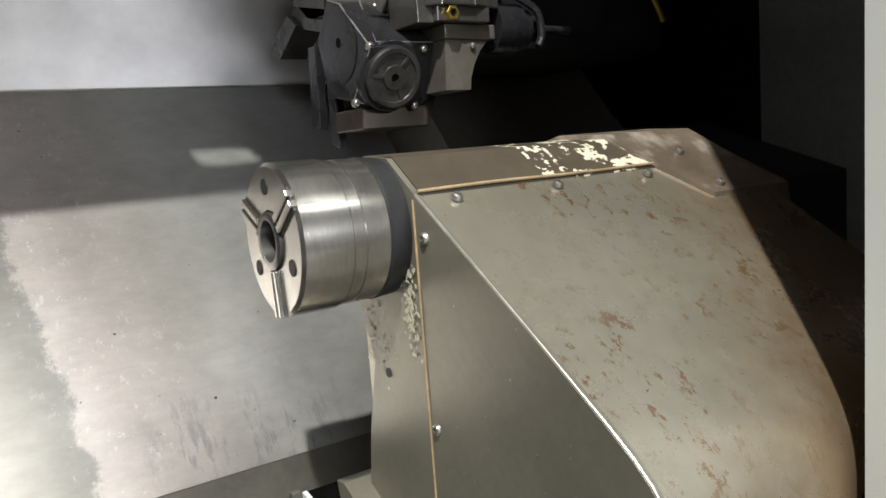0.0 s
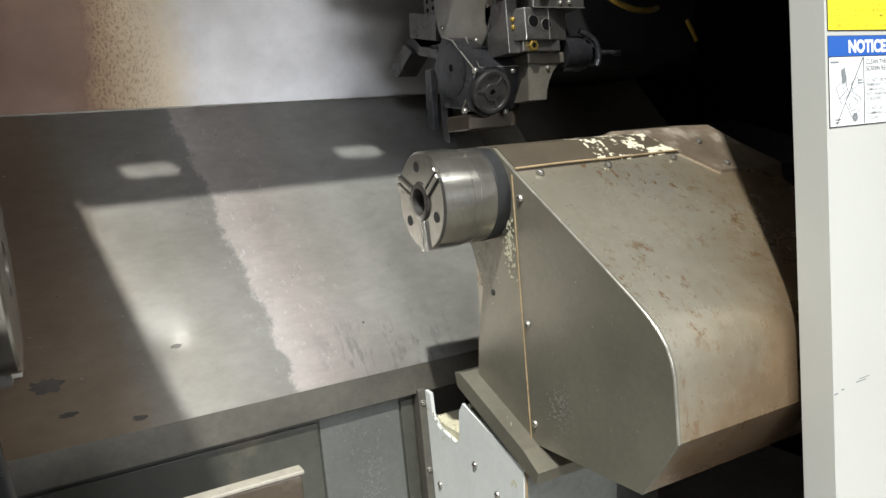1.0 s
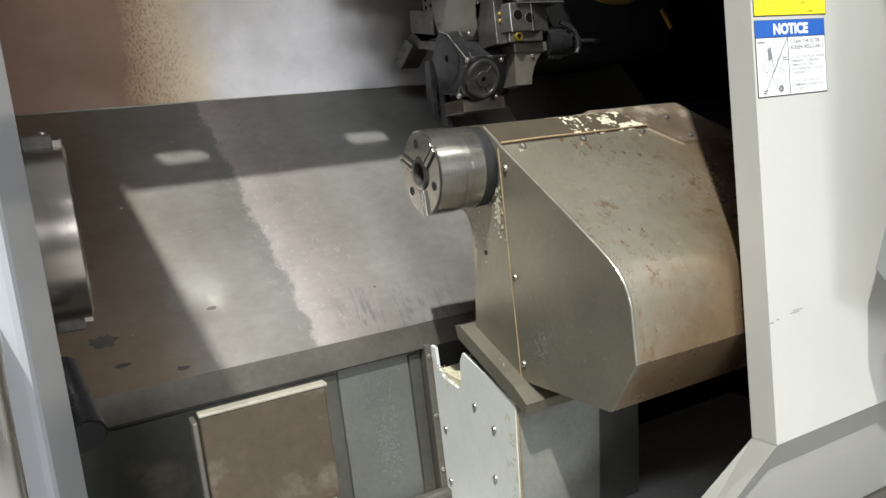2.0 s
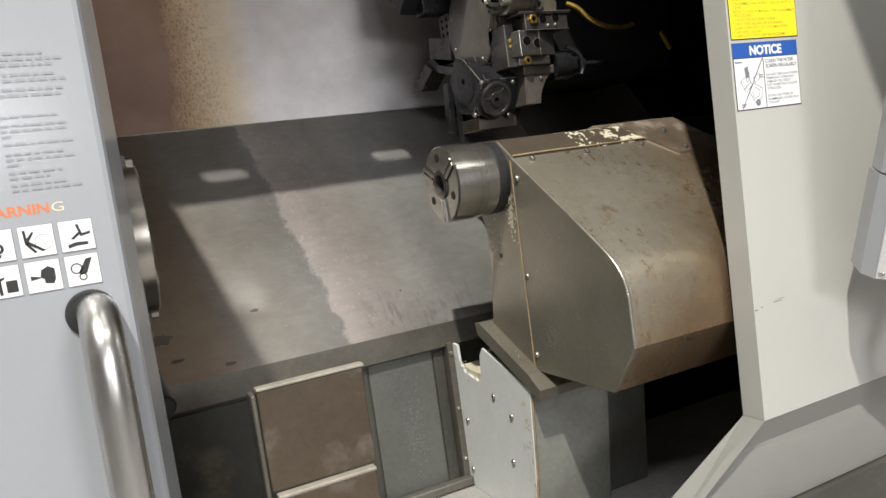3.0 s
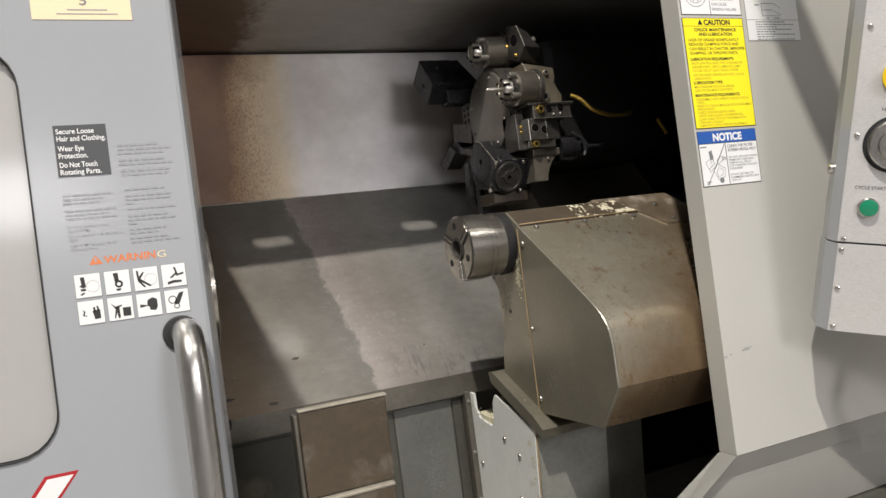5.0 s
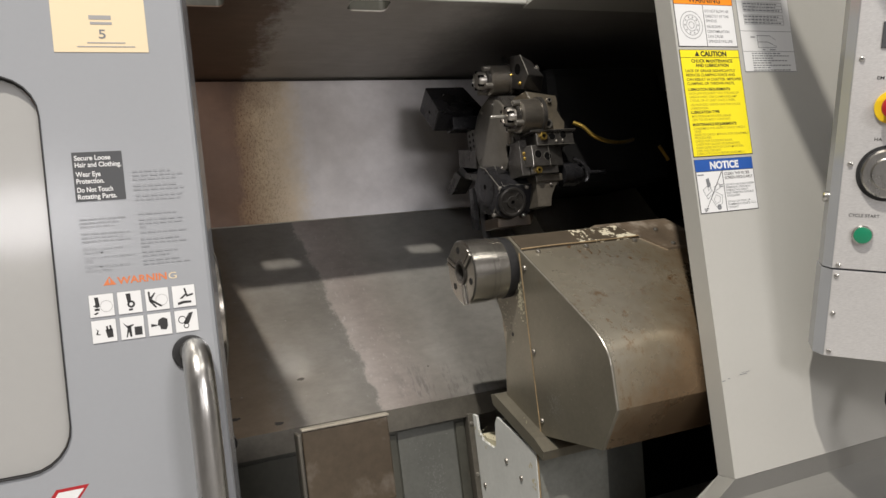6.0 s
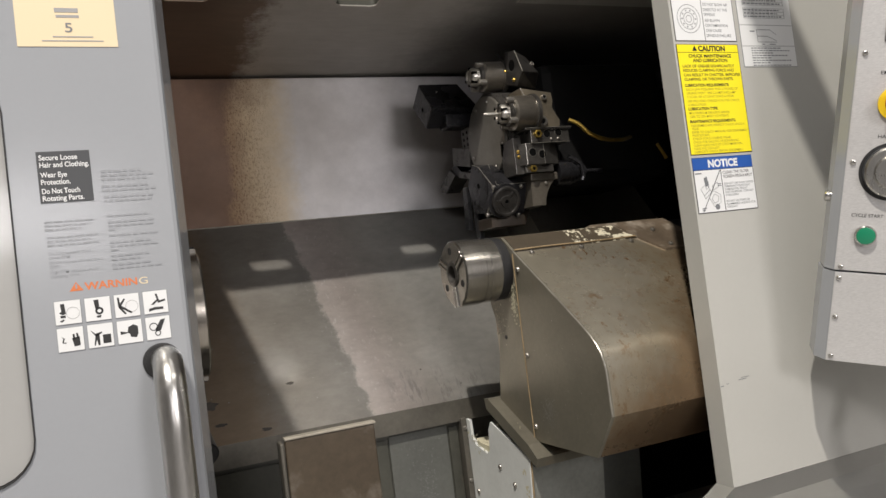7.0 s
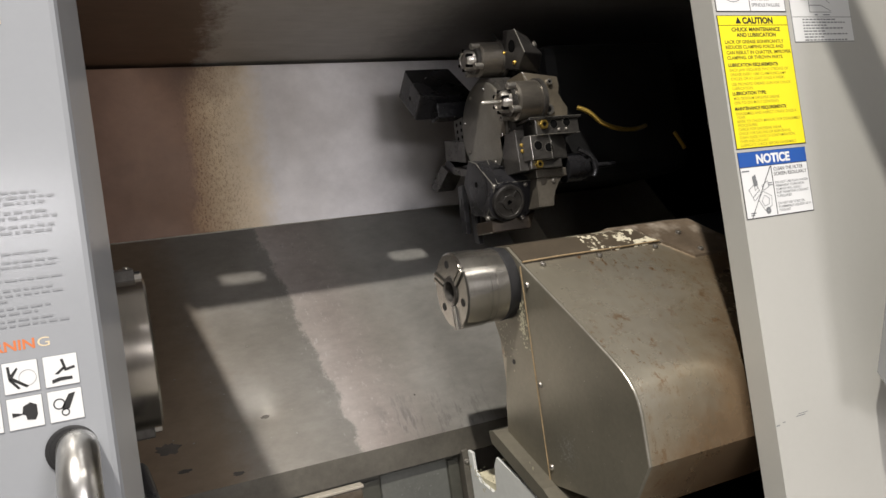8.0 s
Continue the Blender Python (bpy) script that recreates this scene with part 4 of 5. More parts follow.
part("worn_edge", tube([(0.5875, 0.512, 1.8405), (0.5875, 0.500, 1.817), (0.5875, 0.485, 1.7835)], 0.0011, 6), BRIGHT, blk, "bright worn edge")
part("block_bore", turned(lathe([(0.5885, 0.013), (0.5870, 0.013), (0.5870, 0.006)], (0, 0, 0), "x", 24), Matrix.Translation((0, 0.532, 1.811))), VOID, blk, "dark tool bore")
part("socket_screw", dome_bolt((0.640, 0.527, 1.812), (0.7, -0.7, 0.25), 0.0075), STEEL, blk, "", True)
for y, z in ((0.566, 1.806), (0.528, 1.775)):
    part("brass_plug", dome_bolt((0.5872, y, z), (-1, 0, 0), 0.0048), BRASS, blk, "small brass plug")

# black boring block
blk = part("tool_block", hull([(0.462, y, z) for y, z in ((0.820, 1.850), (0.884, 1.802), (0.800, 1.724), (0.747, 1.768))] + [(0.575, 0.818, 1.850), (0.585, 0.880, 1.80), (0.600, 0.800, 1.722), (0.600, 0.750, 1.764)], 0.003), DARK, tur, "black boring block")
part("side_step", box(0.500, 0.605, 0.752, 0.80, 1.716, 1.752, 0.003), DARK, blk, "stepped lower flank")
part("block_mark", turned(lathe([(0.0005, 0.009), (0.0015, 0.0085), (0.0015, 0.004)], (0, 0, 0), "z", 16), Matrix.Translation((0.506, 0.792, 1.817)) @ Matrix.Rotation(radians(49), 4, "X")), STEEL, blk, "round pale wear mark")
part("block_mark", hull([(x, y, 1.8255 + (y - 0.80) * 1.12 + d) for x in (0.534, 0.541) for y in (0.782, 0.808) for d in (0.0, 0.0015)], 0.0), STEEL, blk, "pale worn slot")
part("block_hole", lathe([(0.4615, 0.005), (0.4610, 0.005), (0.4610, 0.002)], (0, 0.811, 1.779), "x", 14), VOID, blk)

# driven block with the round end cap
blk = part("tool_block", hull([(0.495, 0.660, 1.548), (0.495, 0.622, 1.592), (0.495, 0.588, 1.581), (0.495, 0.520, 1.521), (0.495, 0.572, 1.468), (0.495, 0.615, 1.500), (0.528, 0.600, 1.588), (0.507, 0.530, 1.528),
                               (0.605, 0.530, 1.529), (0.602, 0.544, 1.480), (0.573, 0.553, 1.456), (0.500, 0.556, 1.461), (0.606, 0.660, 1.592), (0.530, 0.660, 1.592), (0.606, 0.660, 1.465), (0.500, 0.650, 1.478)], 0.0012), DARK, tur, "black driven tool block")
part("side_disc", lathe([(0.4955, 0.044), (0.4940, 0.044), (0.4938, 0.042), (0.4938, 0.010)], (0, 0.597, 1.533), "x", 36), DARK, blk, "flat round side cover", True)
part("block_hole", lathe([(0.4938, 0.006), (0.4930, 0.006), (0.4930, 0.002)], (0, 0.598, 1.538), "x", 14), VOID, blk)
tilt = Matrix.Translation((0.527, 0.5405, 1.492)) @ Matrix.Rotation(radians(18), 4, "X")
cap = part("cap", turned(lathe([(0.004, 0.0415), (-0.004, 0.0415), (-0.005, 0.0405), (-0.005, 0.0365)], (0, 0, 0), "y", 48), tilt), DARK, blk, "black cap flange", True)
part("cap_disc", turned(lathe([(-0.004, 0.0360), (-0.013, 0.0355), (-0.0145, 0.0335), (-0.0145, 0.0290), (-0.0125, 0.0280), (-0.0125, 0.0150), (-0.0145, 0.0140), (-0.0145, 0.0050), (-0.010, 0.0045)], (0, 0, 0), "y", 48), tilt), CAPGREY, cap, "ribbed round end cap", True)
part("cap_bore", turned(lathe([(-0.0110, 0.0048), (-0.0115, 0.0048), (-0.0115, 0.001)], (0, 0, 0), "y", 14), tilt), VOID, cap)
for k in range(3):
    part("cap_web", turned(box(-0.0022, 0.0022, -0.0140, -0.0118, 0.0145, 0.0285, 0.0006), tilt @ Matrix.Rotation(radians(35 + 120 * k), 4, "Y")), CAPGREY, cap)
for x, z in ((-0.030, 0.034), (0.042, 0.032), (-0.044, -0.030), (0.036, -0.036)):
    part("cap_screw", turned(dome_bolt((x, -0.0035, z), (0, -1, 0), 0.0052), tilt), STEEL, blk, "", True)
nozzle = part("brass_nozzle", turned(lathe([(0.004, 0.0075), (-0.016, 0.0075), (-0.018, 0.0060), (-0.018, 0.002)], (0, 0, 0), "y", 6), Matrix.Translation((0.597, 0.528, 1.509)) @ Matrix.Rotation(radians(-28), 4, "Z")), BRASS, blk, "hexagonal brass coolant nozzle")
for line in ([(0.4945, 0.620, 1.5925), (0.4945, 0.588, 1.5815), (0.4945, 0.520, 1.5215), (0.4945, 0.572, 1.4675)], [(0.5065, 0.5292, 1.5285), (0.6055, 0.5292, 1.5295)], [(0.528, 0.600, 1.5887), (0.507, 0.5295, 1.5285)]):
    part("worn_edge", tube(line, 0.0010, 6), BRIGHT, blk, "bright worn edge")
part("under_flange", hull([(x, y, z) for x, y0, y1 in ((0.500, 0.566, 0.64), (0.585, 0.556, 0.64)) for y in (y0, y1) for z in (1.432, 1.458)] + [(0.61, 0.57, 1.47), (0.61, 0.64, 1.47)]), BROWNSHADE, blk, "brown stained lower flange")

# stem, prongs and the tools at the rear
part("stem", prism([(0.584, 1.528), (0.646, 1.528), (0.634, 1.516), (0.624, 1.500), (0.618, 1.484), (0.616, 1.470), (0.580, 1.470)], "y", 0.503, 0.58, 0.0015), STEMGREY, tur, "browned stem under the blocks")
part("stem_ledge", box(0.582, 0.655, 0.499, 0.58, 1.5285, 1.5455, 0.0015), STEMGREY, tur, "browned ledge")
part("screw", dome_bolt((0.622, 0.5025, 1.521), (0, -1, 0), 0.0042), STEEL, tur)
for y0, y1, z0, lean in ((0.694, 0.718, 1.440, 0.010), (0.645, 0.667, 1.413, 0.004)):
    part("prong", hull([(x, y + s, z) for x in (0.506, 0.518) for y in (y0, y1) for s, z in ((lean, z0 + (y - y0) * 0.3), (0, 1.55))], 0.0015), DARK, tur, "black tool prong")
part("rear_tool", prism([(0.728, 1.651), (0.837, 1.677), (0.842, 1.630), (0.736, 1.606)], "x", 0.545, 0.600, 0.002), MID, tur, "dark square tool shank")
hook = part("rear_tool", prism([(0.722, 1.600), (0.806, 1.604), (0.842, 1.630), (0.868, 1.628), (0.862, 1.606), (0.841, 1.597), (0.917, 1.566), (0.948, 1.582), (0.925, 1.610), (0.880, 1.650), (0.800, 1.640), (0.722, 1.626)][:5]
            + [(0.806, 1.590), (0.722, 1.570)], "x", 0.552, 0.606, 0.002), DARK, tur, "black hooked tool block")
part("hook_tip", prism([(0.841, 1.602), (0.872, 1.622), (0.948, 1.586), (0.946, 1.572), (0.917, 1.563)], "x", 0.545, 0.590, 0.002), MID, hook, "dark angled tip")
part("hook_arm", prism([(0.800, 1.606), (0.803, 1.590), (0.727, 1.572), (0.724, 1.588)], "x", 0.540, 0.560, 0.001), MID, hook, "dark lower arm")
plate_b = part("rear_tool", box(0.552, 0.570, 0.735, 0.785, 1.655, 1.712, 0.001), MID, tur, "perforated dark plate")
for j in range(3):
    for k in range(2):
        part("hole", lathe([(0.5525, 0.0045), (0.5515, 0.0045), (0.5515, 0.001)], (0, 0.748 + 0.022 * k, 1.668 + 0.016 * j), "x", 10), VOID, plate_b)
part("side_pipe", lathe([(0.66, 0.030), (0.70, 0.030), (0.702, 0.026), (0.712, 0.026), (0.714, 0.018), (0.74, 0.016), (0.742, 0.006), (0.795, 0.005)], (0, 0.52, 1.545), "x", 28), DARK, tur, "dark side tool", True)
part("side_fork", tube(bend([(0.690, 0.498, 1.580), (0.716, 0.492, 1.562), (0.722, 0.492, 1.535), (0.716, 0.492, 1.520)]), 0.005, 8), DARK, tur, "dark curved fork", True)
part("hose_stub", tube([(1.005, 0.56, 1.61), (1.030, 0.56, 1.570)], 0.005, 12), BRASS, tur, "yellow hose end", True)
solid("coolant_hose", tube(bend([(0.705, 0.50, 1.668), (0.725, 0.49, 1.655), (0.748, 0.48, 1.628), (0.790, 0.48, 1.613), (0.84, 0.49, 1.612), (0.90, 0.53, 1.625)]), 0.005, 12), BRASS, "yellow coolant hose behind the turret", "hose", smooth=True)

# ---- way covers ----
way = thing("way_cover", (0.85, 0.7, 1.0), "stepped telescopic steel way cover beside the chip plate", "way cover")
s0, s1 = Vector((0, 0.40, 0.4876)).normalized(), Vector((0, -0.773, 0.634))
for i in range(4):
    a = 0.005 + 0.135 * i
    low = Vector((0, 0.606, 1.040))
    q = [low + s0 * d + s1 * e for d, e in ((a, -0.02), (a - 0.012, 0.112 + 0.004 * (3 - i)), (a + 0.139, 0.112 + 0.004 * (3 - i)), (a + 0.139, -0.02))]
    part("segment", prism([(p.y, p.z) for p in q], "x", 0.7385 + 0.003 * i, 1.15, 0.0015), SLIDE, way, "scuffed sheet steel segment")
    p = low + s0 * (a + 0.014) + s1 * 0.03
    part("bolt", dome_bolt((0.7385 + 0.003 * i, p.y, p.z), (-1, 0, 0), 0.005), STEEL, way, "", True)

# ---- stickers and writing ----


def sticker(name, parent, x0, x1, z0, z1, y, mat, label="", rise=0.0006):
    return part(name, box(x0, x1, y - rise, y + 0.0002, z0, z1), mat, parent, label)


def lines(parent, x0, x1, z, step, spans, y, mat, height=0.5, name="print"):
    """Unreadable print: one bar a word group, row after row."""
    rows = []
    rnd = random.Random(round(abs(x0 * 911 + z * 577) * 100))
    for i, w in enumerate(spans):
        x, stop = x0, x0 + (x1 - x0) * w
        while x < stop - 0.002:
            n = min(stop, x + rnd.uniform(0.003, 0.009))
            rows.append((x, n, z - i * step - step * height, z - i * step))
            x = n + 0.0022
    return part(name, bars(rows, y, 0.0003), mat, parent)


def words(parent, text, x0, x1, z, y, mat, tall, bold=0.0, m=None):
    """One line of lettering between x0 and x1 on a front-facing sheet, tall metres high, its foot at z."""
    bm = text_mesh(text, 1.0, Matrix.Identity(4), bold)
    lo, hi = min(v.co.x for v in bm.verts), max(v.co.x for v in bm.verts)
    top = max(v.co.y for v in bm.verts)
    fit = Matrix.Diagonal(((x1 - x0) / (hi - lo), tall / top, 1, 1)) @ Matrix.Translation((-lo, 0, 0))
    bmesh.ops.transform(bm, matrix=(m or on_front(x0, y, z)) @ fit, verts=bm.verts)
    return part("lettering", bm, mat, parent)


def flat(parent, outline, y, mat, name="mark"):
    bm = bmesh.new()
    bm.faces.new([bm.verts.new((x, y, z)) for x, z in outline])
    return part(name, bm, mat, parent)


def ring(parent, cx, cz, r0, r1, y, mat, name="mark", seg=20):
    bm = bmesh.new()
    a = [[bm.verts.new((cx + r * math.cos(2 * math.pi * k / seg), y, cz + r * math.sin(2 * math.pi * k / seg))) for k in range(seg)] for r in (r0, r1)]
    for k in range(seg):
        bm.faces.new((a[0][k], a[0][(k + 1) % seg], a[1][(k + 1) % seg], a[1][k]))
    return part(name, bm, mat, parent)


DY = -0.087
field = sticker("warning_field", door, -0.369, -0.316, 1.468, 1.525, DY, INK_DKGREY, "dark grey printed warning field")
for row, x1, z in (("Secure Loose", -0.3285, 1.5155), ("Hair and Clothing.", -0.3175, 1.5075), ("Wear Eye", -0.3405, 1.4965), ("Protection.", -0.3375, 1.4885), ("Do Not Touch", -0.329, 1.4785),
                   ("Rotating Parts.", -0.3255, 1.4705)):
    words(field, row, -0.3665, x1, z, DY - 0.0009, PAPER_W, 0.0056, 0.018)
PY = DY - 0.0002
lines(door, -0.307, -0.251, 1.501, 0.0046, (0.75, 1, 0.85), PY, INK_FADE)
lines(door, -0.307, -0.251, 1.484, 0.0046, (0.9, 1), PY, INK_FADE)
lines(door, -0.306, -0.251, 1.472, 0.0046, (1, 0.9), PY, INK_FADE)
for x0, x1, z, spans in ((-0.368, -0.316, 1.448, (1, 0.85, 0.7)), (-0.367, -0.316, 1.431, (1, 0.85, 1)),
                         (-0.305, -0.255, 1.450, (0.9,)), (-0.305, -0.254, 1.443, (0.95, 1, 0.2)), (-0.305, -0.254, 1.428, (1,)), (-0.305, -0.255, 1.420, (0.85, 1, 0.25)), (-0.305, -0.256, 1.405, (0.8, 0.6)),
                         (-0.305, -0.253, 1.395, (0.85, 1))):
    lines(door, x0, x1, z, 0.0043, spans, PY, INK_FADE, 0.40)
for row, x1, z in (("Do Not exceed rated", -0.325, 1.4110), ("chuck RPM.", -0.345, 1.4066), ("Do not operate with the doors", -0.313, 1.4010), ("open.", -0.357, 1.3966), ("High RPM reduces chuck", -0.319, 1.3905), ("clamping force.", -0.338, 1.3861)):
    words(door, row, -0.367, x1, z, PY, INK_FADE, 0.0033, 0.012)
flat(door, [(-0.350, 1.3695), (-0.336, 1.3695), (-0.343, 1.3795)], PY, INK_ORANGE, "warning_triangle")
flat(door, [(-0.3437, 1.3715), (-0.3423, 1.3715), (-0.3420, 1.3770), (-0.3440, 1.3770)], PY - 0.0003, GREY_PAINT, "triangle_mark")
words(door, "WARNIN", -0.335, -0.281, 1.3695, PY, INK_ORANGE, 0.0082, 0.026)
words(door, "G", -0.279, -0.270, 1.3695, PY, PAPER_C, 0.0076, 0.0)
for row in range(2):
    for col in range(4):
        x0, z1 = -0.3665 + 0.0298 * col, 1.3600 - 0.0295 * row
        card = sticker("pictogram", door, x0 - 0.0004, x0 + 0.0259, z1 - 0.0259, z1 + 0.0004, DY, INK_GREY, "small white warning pictogram with a thin dark border", 0.0004)
        sticker("card", card, x0, x0 + 0.0255, z1 - 0.0255, z1, DY - 0.0005, PAPER_W, "", 0.0003)
        k, y = row * 4 + col, DY - 0.0010

        def at(*pts):
            return [(x0 + 0.0255 * a, z1 - 0.0255 * b) for a, b in pts]
        shapes = {0: [((.22, .12), (.38, .12), (.42, .55), (.30, .60), (.15, .50), (.25, .45)), ((.20, .62), (.40, .62), (.40, .72), (.20, .72)), ((.15, .86), (.30, .78), (.36, .82), (.24, .90))],
                  1: [((.35, .10), (.55, .10), (.56, .45), (.40, .50)), ((.42, .80), (.62, .78), (.58, .88), (.44, .88))],
                  2: [((.12, .12), (.20, .12), (.22, .45), (.70, .82), (.62, .86), (.14, .52)), ((.20, .40), (.40, .18), (.44, .22), (.26, .50)), ((.20, .50), (.46, .86), (.38, .88), (.14, .56))],
                  3: [((.50, .15), (.58, .13), (.66, .45), (.90, .40), (.92, .48), (.60, .55)), ((.62, .45), (.40, .62), (.30, .60), (.55, .40)), ((.20, .78), (.45, .72), (.80, .74), (.80, .84), (.45, .84), (.20, .90))],
                  4: [((.55, .45), (.85, .42), (.86, .80), (.62, .82)), ((.58, .30), (.66, .28), (.68, .50), (.60, .50)), ((.72, .26), (.80, .27), (.82, .48), (.74, .48)), ((.15, .35), (.28, .45), (.22, .60), (.34, .62), (.30, .66), (.16, .62), (.22, .46))],
                  5: [((.30, .45), (.45, .42), (.46, .90), (.38, .92), (.34, .66), (.26, .92), (.22, .90)), ((.58, .48), (.90, .48), (.90, .86), (.58, .86)), ((.10, .22), (.30, .40), (.56, .34), (.56, .40), (.30, .52))],
                  6: [((.45, .30), (.66, .20), (.84, .30), (.84, .62), (.76, .78), (.52, .74), (.50, .60), (.40, .54)), ((.12, .45), (.40, .52), (.40, .56), (.12, .60))],
                  7: [((.62, .15), (.82, .12), (.60, .62), (.42, .66), (.36, .58))]}[k]
        for s in shapes:
            flat(card, at(*s), y, INK)
        if k in (0, 2):
            ring(card, x0 + 0.0175, z1 - 0.014, 0.0062, 0.0066, y, INK_DIM)
        if k == 1:
            ring(card, x0 + 0.0140, z1 - 0.0150, 0.0020, 0.0042, y, INK)
        if k == 7:
            ring(card, x0 + 0.0080, z1 - 0.0110, 0.0036, 0.0046, y, INK)
            ring(card, x0 + 0.0120, z1 - 0.0185, 0.0022, 0.0032, y, INK)
paper = sticker("paper_label", door, -0.3755, -0.274, 1.6425, 1.7105, DY, PAPER_C, "cream paper label with faded print")
part("print", bars([(-0.3360, -0.3120, 1.6815, 1.6865), (-0.335, -0.3115, 1.6755, 1.6785), (-0.340, -0.299, 1.6530, 1.6543), (-0.351, -0.2885, 1.6484, 1.6496)], DY - 0.0006, 0.0003), INK_DIM, paper)
words(paper, "5", -0.3270, -0.3195, 1.6590, DY - 0.0009, INK_GREY, 0.0105, 0.01)
red = flat(door, [(-0.385, 1.151), (-0.418, 1.151), (-0.470, 1.085), (-0.437, 1.085)], PY, RED, "emblem")
flat(red, [(-0.3905, 1.1475), (-0.4160, 1.1475), (-0.4620, 1.0885), (-0.4400, 1.0885)], PY - 0.0003, PAPER_W, "emblem_field")

FY = -0.006
notice = sticker("notice_sticker", front, 0.603, 0.737, 1.386, 1.482, FY, INK, "white notice sticker with a blue band", 0.0004)
sticker("field", notice, 0.6045, 0.7355, 1.3875, 1.4595, FY - 0.0005, PAPER_W, "", 0.0003)
sticker("band", notice, 0.6035, 0.7365, 1.4605, 1.4815, FY - 0.0005, PAPER_B, "", 0.0003)
words(notice, "NOTICE", 0.637, 0.703, 1.4645, FY - 0.0010, PAPER_W, 0.0130, 0.045)
part("rule", bars([(0.6622, 0.6634, 1.388, 1.459)], FY - 0.0008, 0.0003), INK, notice)
flat(notice, [(0.6130, 1.388), (0.6142, 1.388), (0.6622, 1.4585), (0.6605, 1.4585)], FY - 0.0011, INK, "rule")
for i, (row, x1) in enumerate((("CLEAN THE FILTER", 0.726), ("SCREEN REGULARLY", 0.7325))):
    words(notice, row, 0.667, x1, 1.4515 - 0.0072 * i, FY - 0.0010, INK, 0.0050, 0.010)
for i, (row, x1, z) in enumerate((("DO NOT USE PLAIN WATER", 0.733, 1.4325), ("PERMANENT CORROSION", 0.724, 1.4275), ("DAMAGE WILL RESULT", 0.718, 1.4225), ("RUST INHIBITING COOLANT", 0.731, 1.4175), ("IS REQUIRED", 0.696, 1.4125),
                              ("DO NOT USE TOXIC OR", 0.720, 1.4020), ("FLAMMABLE LIQUIDS AS A", 0.732, 1.3970), ("COOLANT", 0.690, 1.3920))):
    words(notice, row, 0.667, x1, z, FY - 0.0010, INK_GREY, 0.0034, 0.01)
for loop in (((.614, 1.428), (.628, 1.436), (.634, 1.426), (.620, 1.416)), ((.620, 1.4165), (.634, 1.426), (.636, 1.421), (.622, 1.411)), ((.626, 1.436), (.632, 1.440), (.632, 1.430), (.626, 1.426)),
             ((.630, 1.412), (.640, 1.424), (.656, 1.416), (.654, 1.402), (.640, 1.396)), ((.636, 1.410), (.642, 1.418), (.651, 1.413), (.649, 1.405), (.640, 1.402)), ((.640, 1.432), (.652, 1.438), (.654, 1.430), (.642, 1.425))):
    part("drawing", tube([(x, FY - 0.0010, z) for x, z in (*loop, loop[0])], 0.0004, 5), INK_GREY, notice)
flat(notice, ((.623, 1.446), (.630, 1.449), (.632, 1.434), (.625, 1.431)), FY - 0.0013, INK_GREY, "drawing")
ring(notice, 0.646, 1.3955, 0.0005, 0.0050, FY - 0.0010, INK_GREY, "drawing")
part("print", bars([(0.606, 0.620, 1.4535, 1.4555), (0.612, 0.622, 1.3935, 1.3950), (0.612, 0.619, 1.3905, 1.3920), (0.652, 0.660, 1.434, 1.4355), (0.652, 0.661, 1.431, 1.4325)], FY - 0.0008, 0.0003), INK_GREY, notice)

caution = sticker("caution_sticker", front, 0.603, 0.741, 1.4865, 1.6795, FY, INK, "yellow caution sticker", 0.0004)
sticker("field", caution, 0.6045, 0.7395, 1.488, 1.6645, FY - 0.0005, PAPER_Y, "", 0.0003)
sticker("band", caution, 0.6045, 0.7395, 1.6655, 1.6785, FY - 0.0005, PAPER_Y, "", 0.0003)
words(caution, "CAUTION", 0.650, 0.710, 1.6675, FY - 0.0010, INK, 0.0092, 0.045)
flat(caution, [(0.6365, 1.6675), (0.6475, 1.6675), (0.642, 1.6770)], FY - 0.0010, INK, "triangle")
for row, x0, x1, z, tall, ink in (("CHUCK MAINTENANCE", 0.627, 0.722, 1.6560, 0.0058, INK), ("AND LUBRICATION", 0.635, 0.712, 1.6480, 0.0058, INK), ("LACK OF GREASE SIGNIFICANTLY", 0.611, 0.726, 1.6385, 0.0050, INK_YEL),
                                  ("REDUCES CLAMPING FORCE AND", 0.611, 0.724, 1.6310, 0.0050, INK_YEL), ("CAN RESULT IN CHATTER, IMPROPER", 0.611, 0.7375, 1.6230, 0.0050, INK_YEL),
                                  ("CLAMPING, OR THROWN PARTS.", 0.611, 0.720, 1.6155, 0.0050, INK_YEL), ("LUBRICATION REQUIREMENTS:", 0.611, 0.708, 1.6050, 0.0050, INK), ("LUBRICATION TYPE:", 0.611, 0.676, 1.5640, 0.0050, INK),
                                  ("MAINTENANCE REQUIREMENTS:", 0.611, 0.712, 1.5420, 0.0050, INK)):
    words(caution, row, x0, x1, z, FY - 0.0010, ink, tall, 0.030)
